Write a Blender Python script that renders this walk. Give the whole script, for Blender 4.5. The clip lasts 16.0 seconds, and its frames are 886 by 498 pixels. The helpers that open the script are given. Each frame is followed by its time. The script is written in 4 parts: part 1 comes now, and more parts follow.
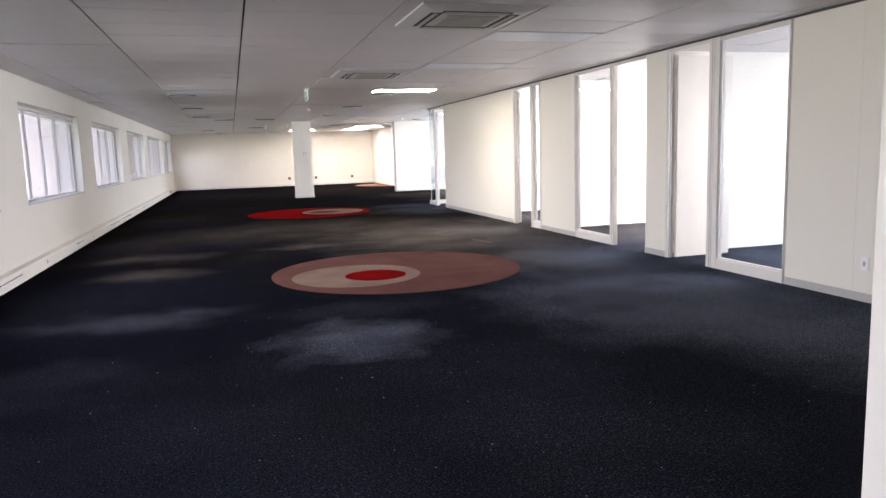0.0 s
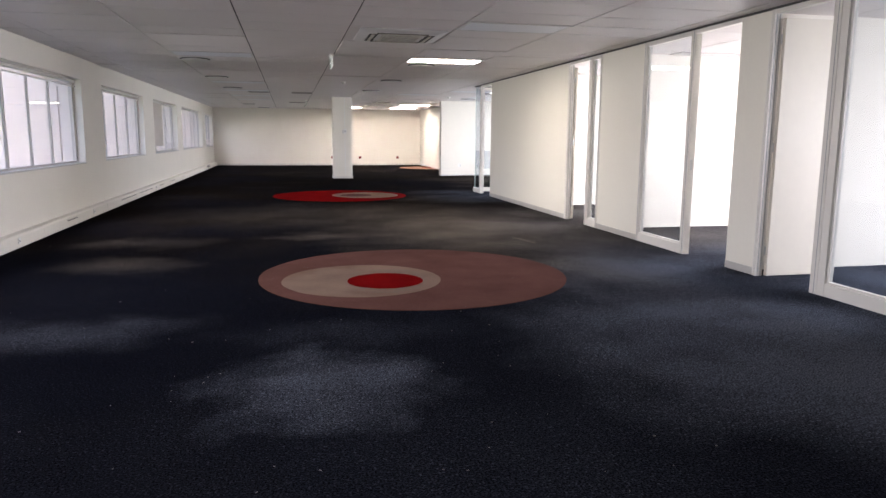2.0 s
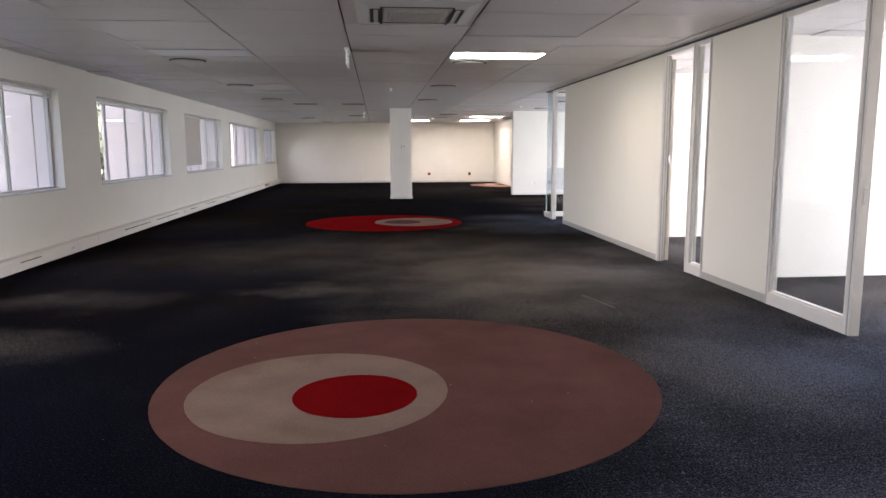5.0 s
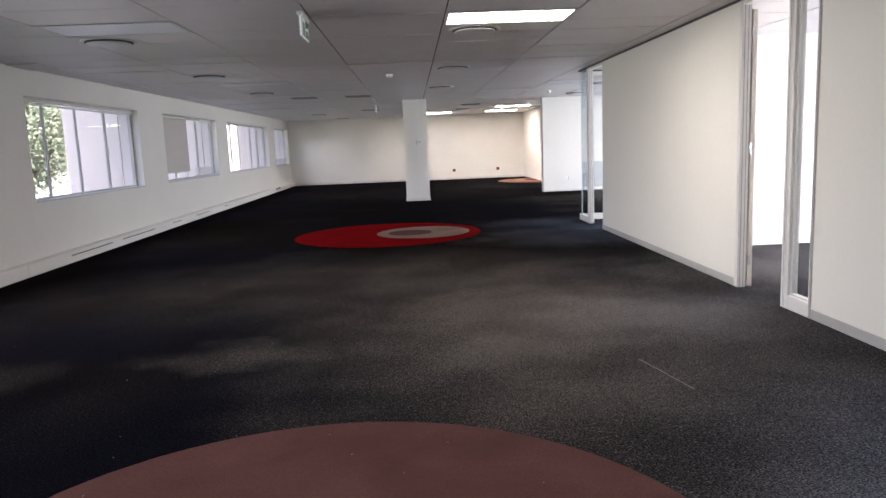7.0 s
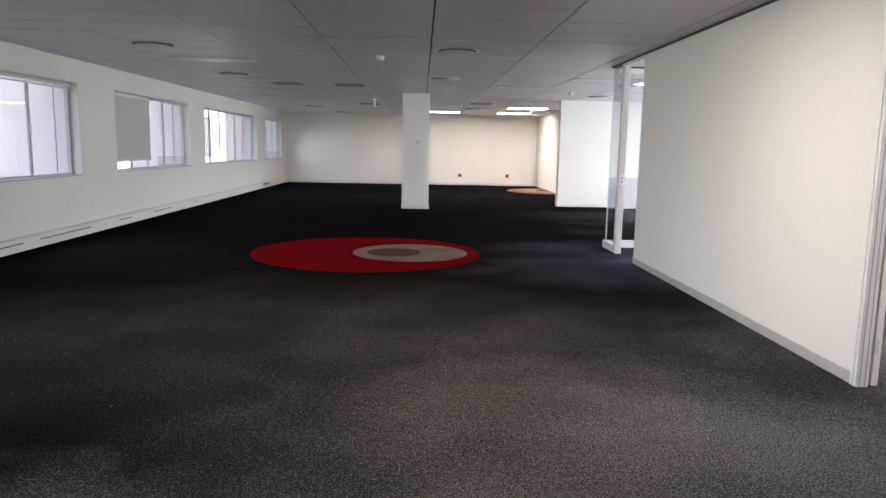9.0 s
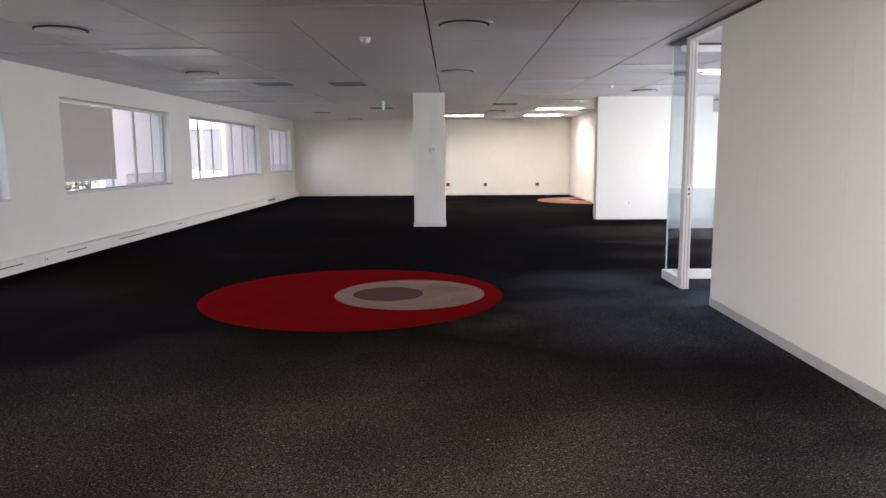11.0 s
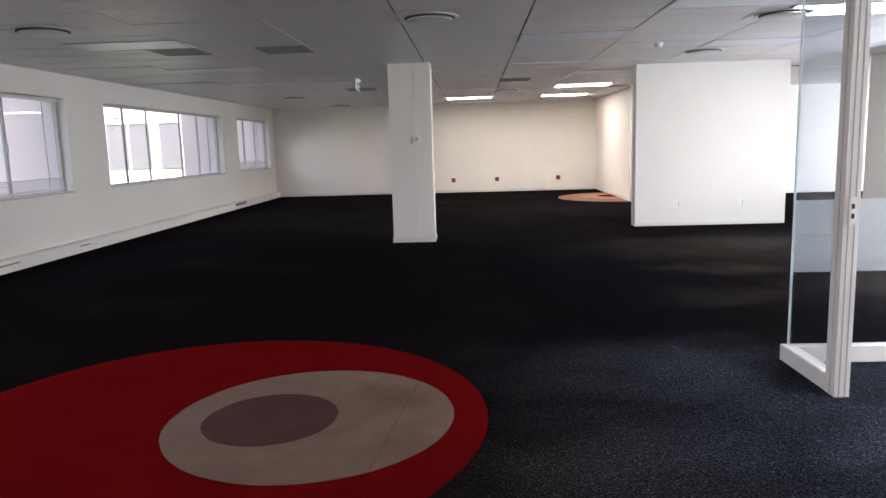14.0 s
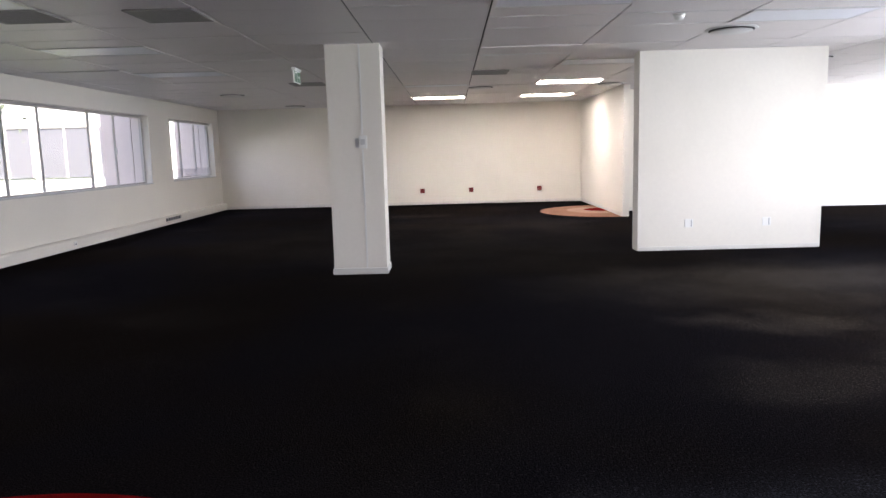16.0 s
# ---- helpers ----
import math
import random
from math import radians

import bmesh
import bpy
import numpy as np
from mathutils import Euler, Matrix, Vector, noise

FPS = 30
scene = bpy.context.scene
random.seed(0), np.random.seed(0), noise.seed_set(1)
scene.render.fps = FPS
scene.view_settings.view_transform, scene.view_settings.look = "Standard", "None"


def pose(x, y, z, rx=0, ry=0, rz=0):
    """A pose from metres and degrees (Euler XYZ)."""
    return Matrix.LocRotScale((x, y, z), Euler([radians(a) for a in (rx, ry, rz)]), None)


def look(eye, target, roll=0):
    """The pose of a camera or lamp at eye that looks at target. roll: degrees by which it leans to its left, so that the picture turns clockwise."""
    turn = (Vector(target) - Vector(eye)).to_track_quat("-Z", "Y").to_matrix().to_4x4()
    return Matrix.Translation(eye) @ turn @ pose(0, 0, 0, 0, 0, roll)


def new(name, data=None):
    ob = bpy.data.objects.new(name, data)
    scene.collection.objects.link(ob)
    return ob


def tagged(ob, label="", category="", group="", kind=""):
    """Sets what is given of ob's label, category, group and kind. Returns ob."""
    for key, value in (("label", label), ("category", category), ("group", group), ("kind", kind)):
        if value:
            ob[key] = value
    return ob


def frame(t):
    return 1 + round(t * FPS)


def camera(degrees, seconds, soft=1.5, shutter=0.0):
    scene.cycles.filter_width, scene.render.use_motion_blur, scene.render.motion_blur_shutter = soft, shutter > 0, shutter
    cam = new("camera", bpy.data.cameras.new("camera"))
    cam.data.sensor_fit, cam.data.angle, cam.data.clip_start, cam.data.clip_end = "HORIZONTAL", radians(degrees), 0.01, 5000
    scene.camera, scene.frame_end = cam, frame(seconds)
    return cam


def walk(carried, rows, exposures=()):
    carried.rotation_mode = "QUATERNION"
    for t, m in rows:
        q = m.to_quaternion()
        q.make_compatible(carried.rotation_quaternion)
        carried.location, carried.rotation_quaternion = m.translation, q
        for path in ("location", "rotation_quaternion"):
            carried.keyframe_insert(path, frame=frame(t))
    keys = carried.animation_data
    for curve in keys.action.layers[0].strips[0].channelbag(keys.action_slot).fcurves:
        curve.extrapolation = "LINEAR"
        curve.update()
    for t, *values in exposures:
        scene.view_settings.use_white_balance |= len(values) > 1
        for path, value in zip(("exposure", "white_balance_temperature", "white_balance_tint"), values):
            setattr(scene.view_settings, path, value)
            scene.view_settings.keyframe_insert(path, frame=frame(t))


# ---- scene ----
cam = camera(64.7, 16.0)
PATH = [
    (0, (0.052, 0.467, 1.387), (0.615, 2.367, 1.112), -1.8),
    (0.5, (0.2, 0.872, 1.333), (0.712, 2.782, 1.029), -0.1),
    (1, (0.313, 1.198, 1.357), (0.858, 3.097, 1.043), -1.3),
    (1.5, (0.557, 1.609, 1.353), (0.985, 3.535, 1.026), -1.9),
    (2, (0.717, 1.973, 1.33), (1.14, 3.902, 1.013), 0.4),
    (2.5, (0.891, 2.313, 1.375), (1.376, 4.231, 1.079), -1.9),
    (3, (1.144, 2.71, 1.388), (1.556, 4.654, 1.156), -1.1),
    (3.5, (1.335, 3.192, 1.366), (1.794, 5.111, 1.042), 1.6),
    (4, (1.492, 3.592, 1.353), (1.939, 5.525, 1.104), -1.4),
    (4.5, (1.659, 4.065, 1.371), (1.889, 6.031, 1.083), -0.3),
    (4.7, (1.672, 4.213, 1.376), (1.864, 6.185, 1.098), 0.1),
    (6.8, (2.217, 6.538, 1.355), (2.338, 8.509, 1.039), -2.8),
    (7, (2.252, 6.669, 1.391), (2.330, 8.645, 1.096), -2.3),
    (7.5, (2.315, 7.210, 1.365), (2.448, 9.191, 1.126), -0.1),
    (8, (2.404, 7.706, 1.396), (2.499, 9.682, 1.098), -2.1),
    (8.5, (2.429, 8.163, 1.417), (2.435, 10.142, 1.129), 0.6),
    (8.7, (2.460, 8.428, 1.387), (2.531, 10.406, 1.098), 1.3),
    (10.8, (2.82, 10.795, 1.387), (2.769, 12.776, 1.115), -1.7),
    (11, (2.818, 11.034, 1.389), (2.791, 13.015, 1.12), -0.4),
    (11.5, (2.901, 11.641, 1.468), (2.99, 13.612, 1.143), -2.6),
    (12, (3.003, 12.211, 1.444), (2.998, 14.191, 1.161), -1.3),
    (12.5, (3.093, 12.792, 1.397), (3.151, 14.781, 1.203), 0.4),
    (13, (3.2, 13.328, 1.395), (3.145, 15.309, 1.131), -2.1),
    (13.5, (3.242, 13.906, 1.375), (3.103, 15.887, 1.139), -0.1),
    (14, (3.264, 14.46, 1.397), (3.172, 16.436, 1.101), -1.7),
    (14.5, (3.35, 15.043, 1.408), (3.113, 17.008, 1.122), -0.8),
    (15, (3.39, 15.619, 1.378), (3.336, 17.596, 1.083), -0.2),
    (15.5, (3.402, 16.225, 1.321), (3.324, 18.2, 1.013), -2.0),
    (16, (3.436, 16.709, 1.353), (3.407, 18.689, 1.077), -1.5),
]
walk(cam, [(t, look(eye, target, roll)) for t, eye, target, roll in PATH], exposures=[(0, 3.23, 6680, 20), (0.5, 3.02, 6700, 20), (1, 2.85, 6720, 20), (2, 2.86, 6740, 20), (4, 2.66, 6750, 20), (7, 2.70, 6380, 20), (11, 2.68, 6450, 20), (13, 2.43, 6530, 20), (16, 2.55, 6540, 20)])

# ---- world and light ----
SUN_ELEV, SUN_AZ = 52.0, 148.0
world = bpy.data.worlds.new("world")
scene.world = world
world.use_nodes = True
wn = world.node_tree.nodes
sky = wn.new("ShaderNodeTexSky")
sky.sky_type, sky.sun_disc = "NISHITA", False
sky.dust_density, sky.air_density = 4.0, 0.8
sky.sun_elevation, sky.sun_rotation = radians(SUN_ELEV), radians(SUN_AZ)
wn["Background"].inputs[1].default_value = 0.15
world.node_tree.links.new(sky.outputs[0], wn["Background"].inputs[0])
sun_data = bpy.data.lights.new("sun", "SUN")
sun_data.energy, sun_data.angle, sun_data.color = 2.6, radians(0.53), (1.0, 0.95, 0.87)
sun = new("sun", sun_data)
az, el = radians(SUN_AZ), radians(SUN_ELEV)
sun_from = Vector((math.sin(az) * math.cos(el), math.cos(az) * math.cos(el), math.sin(el)))
sun.matrix_world = look(sun_from * 60, (0, 0, 0))


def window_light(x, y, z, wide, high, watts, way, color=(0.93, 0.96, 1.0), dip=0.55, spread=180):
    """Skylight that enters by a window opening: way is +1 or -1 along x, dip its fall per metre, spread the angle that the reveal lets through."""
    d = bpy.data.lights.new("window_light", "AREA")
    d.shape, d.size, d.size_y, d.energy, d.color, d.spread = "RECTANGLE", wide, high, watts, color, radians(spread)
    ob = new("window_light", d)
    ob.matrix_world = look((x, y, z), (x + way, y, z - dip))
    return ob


# the first lamp serves an unseen window, added to light the near end
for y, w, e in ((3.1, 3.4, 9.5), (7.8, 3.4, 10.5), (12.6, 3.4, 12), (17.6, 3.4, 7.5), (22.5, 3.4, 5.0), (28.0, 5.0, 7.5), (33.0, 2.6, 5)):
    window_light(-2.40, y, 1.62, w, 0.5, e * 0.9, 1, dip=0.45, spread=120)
for y, w, e in ((5.0, 4.5, 58), (9.9, 2.8, 47), (13.4, 2.8, 54), (16.9, 2.8, 46)):
    window_light(9.20, y, 1.55, w, 1.4, e, -1, (0.83, 0.91, 1.0), 0.85)
for x, y, w, e in ((9.20, 22.4, 4.6, 42), (14.35, 28.6, 4.4, 90)):
    window_light(x, y, 1.55, w, 1.4, e, -1, (0.80, 0.91, 1.0), 0.35)

# ---- materials ----


def material(name, color, rough=0.6, metal=0.0, var=0.06, grain=60.0, blotch=1.2, bump=0.05, bump_scale=None, spec=0.5,
             stain=None, stain_amount=0.0, per_object=0.0, sheen=0.0):
    m = bpy.data.materials.new(name)
    m.use_nodes = True
    n, l = m.node_tree.nodes, m.node_tree.links
    p = n["Principled BSDF"]
    p.inputs["Roughness"].default_value, p.inputs["Metallic"].default_value = rough, metal
    p.inputs["Specular IOR Level"].default_value = spec
    if sheen:
        p.inputs["Sheen Weight"].default_value = sheen
        p.inputs["Sheen Roughness"].default_value = 0.4
    co = n.new("ShaderNodeTexCoord")
    geo = n.new("ShaderNodeNewGeometry")
    fine = n.new("ShaderNodeTexNoise")
    fine.inputs["Scale"].default_value, fine.inputs["Detail"].default_value = grain, 6
    wide = n.new("ShaderNodeTexNoise")
    wide.inputs["Scale"].default_value, wide.inputs["Detail"].default_value = blotch, 4
    l.new(geo.outputs["Position"], fine.inputs["Vector"])
    l.new(geo.outputs["Position"], wide.inputs["Vector"])
    add = n.new("ShaderNodeMath")
    add.operation = "ADD"
    l.new(fine.outputs["Fac"], add.inputs[0])
    l.new(wide.outputs["Fac"], add.inputs[1])
    ramp = n.new("ShaderNodeMapRange")
    ramp.inputs["From Min"].default_value, ramp.inputs["From Max"].default_value = 0.55, 1.45
    ramp.inputs["To Min"].default_value, ramp.inputs["To Max"].default_value = 1 - var, 1 + var
    l.new(add.outputs[0], ramp.inputs["Value"])
    scale = n.new("ShaderNodeVectorMath")
    scale.operation = "SCALE"
    scale.inputs[0].default_value = color
    l.new(ramp.outputs[0], scale.inputs["Scale"])
    out = scale.outputs[0]
    if per_object:
        info = n.new("ShaderNodeObjectInfo")
        r2 = n.new("ShaderNodeMapRange")
        r2.inputs["To Min"].default_value, r2.inputs["To Max"].default_value = 1 - per_object, 1 + per_object
        l.new(info.outputs["Random"], r2.inputs["Value"])
        s2 = n.new("ShaderNodeVectorMath")
        s2.operation = "SCALE"
        l.new(out, s2.inputs[0])
        l.new(r2.outputs[0], s2.inputs["Scale"])
        out = s2.outputs[0]
    if stain:
        spots = n.new("ShaderNodeTexNoise")
        spots.inputs["Scale"].default_value, spots.inputs["Detail"].default_value = 0.9, 5
        spots.inputs["Distortion"].default_value = 0.6
        l.new(geo.outputs["Position"], spots.inputs["Vector"])
        sr = n.new("ShaderNodeMapRange")
        sr.inputs["From Min"].default_value, sr.inputs["From Max"].default_value = 0.5, 0.72
        sr.inputs["To Max"].default_value = stain_amount
        l.new(spots.outputs["Fac"], sr.inputs["Value"])
        mix = n.new("ShaderNodeMix")
        mix.data_type = "RGBA"
        l.new(sr.outputs[0], mix.inputs["Factor"])
        l.new(out, mix.inputs["A"])
        mix.inputs["B"].default_value = (*stain, 1)
        out = mix.outputs["Result"]
    l.new(out, p.inputs["Base Color"])
    if bump:
        b = n.new("ShaderNodeBump")
        b.inputs["Strength"].default_value, b.inputs["Distance"].default_value = bump, 0.01
        src = fine
        if bump_scale:
            src = n.new("ShaderNodeTexNoise")
            src.inputs["Scale"].default_value, src.inputs["Detail"].default_value = bump_scale, 3
            l.new(geo.outputs["Position"], src.inputs["Vector"])
        l.new(src.outputs["Fac"], b.inputs["Height"])
        l.new(b.outputs[0], p.inputs["Normal"])
    return m


def glowing(name, color, strength):
    m = bpy.data.materials.new(name)
    m.use_nodes = True
    p = m.node_tree.nodes["Principled BSDF"]
    p.inputs["Base Color"].default_value = (*color, 1)
    p.inputs["Emission Color"].default_value = (*color, 1)
    p.inputs["Emission Strength"].default_value = strength
    p.inputs["Roughness"].default_value = 0.4
    return m


def clear_glass(name, tint=(0.97, 0.985, 0.98), ior=1.45):
    m = bpy.data.materials.new(name)
    m.use_nodes = True
    n, l = m.node_tree.nodes, m.node_tree.links
    n.remove(n["Principled BSDF"])
    see, shine, mix, fr = (n.new("ShaderNodeBsdfTransparent"), n.new("ShaderNodeBsdfGlossy"), n.new("ShaderNodeMixShader"),
                           n.new("ShaderNodeLayerWeight"))
    see.inputs["Color"].default_value = (*tint, 1)
    shine.inputs["Roughness"].default_value = 0.01
    fifth, gain = n.new("ShaderNodeMath"), n.new("ShaderNodeMath")
    fr.inputs["Blend"].default_value = 0.5
    fifth.operation, gain.operation = "POWER", "MULTIPLY_ADD"
    fifth.inputs[1].default_value = 5.0
    r0 = ((ior - 1) / (ior + 1)) ** 2
    gain.inputs[1].default_value, gain.inputs[2].default_value = 0.5 * (1 - r0), r0
    l.new(fr.outputs["Facing"], fifth.inputs[0])
    l.new(fifth.outputs[0], gain.inputs[0])
    l.new(gain.outputs[0], mix.inputs[0])
    l.new(see.outputs[0], mix.inputs[1])
    l.new(shine.outputs[0], mix.inputs[2])
    l.new(mix.outputs[0], n["Material Output"].inputs[0])
    return m


def frosted(name):
    m = bpy.data.materials.new(name)
    m.use_nodes = True
    n, l = m.node_tree.nodes, m.node_tree.links
    n.remove(n["Principled BSDF"])
    see, white, thru, mix, mix2 = (n.new("ShaderNodeBsdfTransparent"), n.new("ShaderNodeBsdfDiffuse"), n.new("ShaderNodeBsdfTranslucent"),
                                   n.new("ShaderNodeMixShader"), n.new("ShaderNodeMixShader"))
    for s in (white, thru):
        s.inputs["Color"].default_value = (0.8, 0.82, 0.82, 1)
    mix2.inputs[0].default_value = 0.5
    l.new(white.outputs[0], mix2.inputs[1])
    l.new(thru.outputs[0], mix2.inputs[2])
    mix.inputs[0].default_value = 0.45
    l.new(see.outputs[0], mix.inputs[1])
    l.new(mix2.outputs[0], mix.inputs[2])
    l.new(mix.outputs[0], n["Material Output"].inputs[0])
    return m


def blind_slat(name):
    m = bpy.data.materials.new(name)
    m.use_nodes = True
    n, l = m.node_tree.nodes, m.node_tree.links
    p = n["Principled BSDF"]
    p.inputs["Base Color"].default_value = (0.60, 0.53, 0.475, 1)
    p.inputs["Roughness"].default_value = 0.45
    thru, mix = n.new("ShaderNodeBsdfTranslucent"), n.new("ShaderNodeMixShader")
    thru.inputs["Color"].default_value = (0.55, 0.48, 0.43, 1)
    mix.inputs[0].default_value = 0.20
    l.new(p.outputs[0], mix.inputs[1])
    l.new(thru.outputs[0], mix.inputs[2])
    l.new(mix.outputs[0], n["Material Output"].inputs[0])
    return m


WALL = material("painted plaster", (0.79, 0.748, 0.678), 0.7, var=0.03, grain=25, blotch=0.8, bump=0.08, bump_scale=140, stain=(0.66, 0.63, 0.56), stain_amount=0.18)
PANEL = material("vinyl partition panel", (0.74, 0.71, 0.63), 0.55, var=0.03, grain=30, blotch=0.7, bump=0.05, bump_scale=200, stain=(0.66, 0.62, 0.54), stain_amount=0.15)
CEIL = material("ceiling board", (0.615, 0.573, 0.572), 0.42, var=0.05, grain=40, blotch=0.7, bump=0.12, bump_scale=90)
GROOVE = material("shadow gap", (0.035, 0.035, 0.035), 0.8, var=0.2, bump=0)
TBAR = material("ceiling bar", (0.62, 0.61, 0.61), 0.5, var=0.05, bump=0)
ALU = material("white powder-coated aluminium", (0.70, 0.675, 0.63), 0.35, var=0.03, grain=15, bump=0.02)
GREYALU = material("grey skirting", (0.47, 0.455, 0.425), 0.4, metal=0.2, var=0.06, grain=20, bump=0.02)
TRIM = material("dark shadow trim", (0.05, 0.05, 0.05), 0.5, var=0.1, bump=0)


def worn_carpet(name, base, far_brown, dust_and_spill, blue_spill, spots):
    """Dark loop pile, navy near the entrance and browner further in, with a grainy relief, faint broad dusty wear, and
    spots (x, y, half sizes, strength) for single trodden stains and for daylight spill painted in by the offices.
    """
    m = bpy.data.materials.new(name)
    m.use_nodes = True
    n, l = m.node_tree.nodes, m.node_tree.links
    p = n["Principled BSDF"]
    p.inputs["Roughness"].default_value, p.inputs["Specular IOR Level"].default_value = 0.9, 0.0
    p.inputs["Sheen Weight"].default_value, p.inputs["Sheen Roughness"].default_value = 0.003, 0.4
    p.inputs["Sheen Tint"].default_value = (0.85, 0.9, 1.0, 1)

    def noise_of(scale, detail, src, distortion=0.0):
        t = n.new("ShaderNodeTexNoise")
        t.inputs["Scale"].default_value, t.inputs["Detail"].default_value, t.inputs["Distortion"].default_value = scale, detail, distortion
        l.new(src, t.inputs["Vector"])
        return t

    def calc(kind, a, b):
        c = n.new("ShaderNodeMath")
        c.operation = kind
        for i, v in enumerate((a, b)):
            if isinstance(v, (int, float)):
                c.inputs[i].default_value = v
            else:
                l.new(v, c.inputs[i])
        return c.outputs[0]

    def spread(src, lo, hi, to0, to1):
        r = n.new("ShaderNodeMapRange")
        r.interpolation_type = "SMOOTHSTEP"
        for key, v in (("From Min", lo), ("From Max", hi), ("To Min", to0), ("To Max", to1)):
            r.inputs[key].default_value = v
        l.new(src, r.inputs["Value"])
        return r.outputs[0]

    pos = n.new("ShaderNodeNewGeometry").outputs["Position"]
    bend = noise_of(1.6, 4, pos)
    push = n.new("ShaderNodeVectorMath")
    push.operation = "MULTIPLY_ADD"
    l.new(bend.outputs["Color"], push.inputs[0])
    push.inputs[1].default_value, push.inputs[2].default_value = (1.3, 1.1, 0), (-0.65, -0.55, 0)
    bent = n.new("ShaderNodeVectorMath")
    l.new(pos, bent.inputs[0])
    l.new(push.outputs[0], bent.inputs[1])
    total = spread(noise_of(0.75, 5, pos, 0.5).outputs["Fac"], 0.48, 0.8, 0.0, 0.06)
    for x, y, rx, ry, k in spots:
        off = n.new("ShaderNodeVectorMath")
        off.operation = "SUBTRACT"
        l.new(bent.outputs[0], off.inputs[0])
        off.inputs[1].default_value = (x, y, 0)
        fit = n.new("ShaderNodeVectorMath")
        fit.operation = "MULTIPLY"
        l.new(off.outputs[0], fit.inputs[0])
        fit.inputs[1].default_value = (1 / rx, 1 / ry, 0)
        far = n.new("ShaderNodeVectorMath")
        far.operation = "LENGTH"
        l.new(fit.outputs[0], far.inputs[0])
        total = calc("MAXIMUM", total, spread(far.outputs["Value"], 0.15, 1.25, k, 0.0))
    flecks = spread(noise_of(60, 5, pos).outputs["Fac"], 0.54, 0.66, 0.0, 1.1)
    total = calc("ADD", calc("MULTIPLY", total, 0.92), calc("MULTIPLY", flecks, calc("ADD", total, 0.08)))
    grain = noise_of(105, 5, pos)
    patch = noise_of(0.9, 7, pos, 0.12)
    total = calc("MULTIPLY", total, spread(patch.outputs["Fac"], 0.34, 0.68, 0.62, 1.2))
    total = calc("MULTIPLY", total, spread(noise_of(26, 7, pos, 0.2).outputs["Fac"], 0.36, 0.66, 0.80, 1.2))
    mix = n.new("ShaderNodeMix")
    mix.data_type = "RGBA"
    l.new(total, mix.inputs["Factor"])
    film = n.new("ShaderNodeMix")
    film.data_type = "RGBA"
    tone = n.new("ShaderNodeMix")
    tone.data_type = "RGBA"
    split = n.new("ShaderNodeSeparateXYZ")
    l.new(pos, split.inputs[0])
    # bluer colour by the offices paints in the skylight spilling on the pile
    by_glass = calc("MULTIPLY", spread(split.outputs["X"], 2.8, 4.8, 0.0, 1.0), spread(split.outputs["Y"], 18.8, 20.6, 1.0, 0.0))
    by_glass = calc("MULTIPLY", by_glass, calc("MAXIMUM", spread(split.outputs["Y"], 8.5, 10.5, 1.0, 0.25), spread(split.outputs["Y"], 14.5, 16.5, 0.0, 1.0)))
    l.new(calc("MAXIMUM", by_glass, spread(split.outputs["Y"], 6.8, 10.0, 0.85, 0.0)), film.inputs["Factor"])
    film.inputs["A"].default_value, film.inputs["B"].default_value = (*dust_and_spill, 1), (*blue_spill, 1)
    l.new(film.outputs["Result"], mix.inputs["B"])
    # brown share rises along y, plus a random part
    worn = calc("ADD", spread(split.outputs["Y"], 6.0, 15.0, -0.2, 0.6), spread(noise_of(0.35, 4, pos).outputs["Fac"], 0.35, 0.65, -0.15, 0.45))
    l.new(worn, tone.inputs["Factor"])
    tone.inputs["A"].default_value, tone.inputs["B"].default_value = (*base, 1), (*far_brown, 1)
    l.new(tone.outputs["Result"], mix.inputs["A"])
    lit = n.new("ShaderNodeVectorMath")
    lit.operation = "SCALE"
    l.new(mix.outputs["Result"], lit.inputs[0])
    l.new(spread(grain.outputs["Fac"], 0.36, 0.66, 0.32, 1.8), lit.inputs["Scale"])
    l.new(lit.outputs[0], p.inputs["Base Color"])
    b = n.new("ShaderNodeBump")
    b.inputs["Strength"].default_value, b.inputs["Distance"].default_value = 0.9, 0.008
    l.new(noise_of(110, 3, pos).outputs["Fac"], b.inputs["Height"])
    l.new(b.outputs[0], p.inputs["Normal"])
    return m


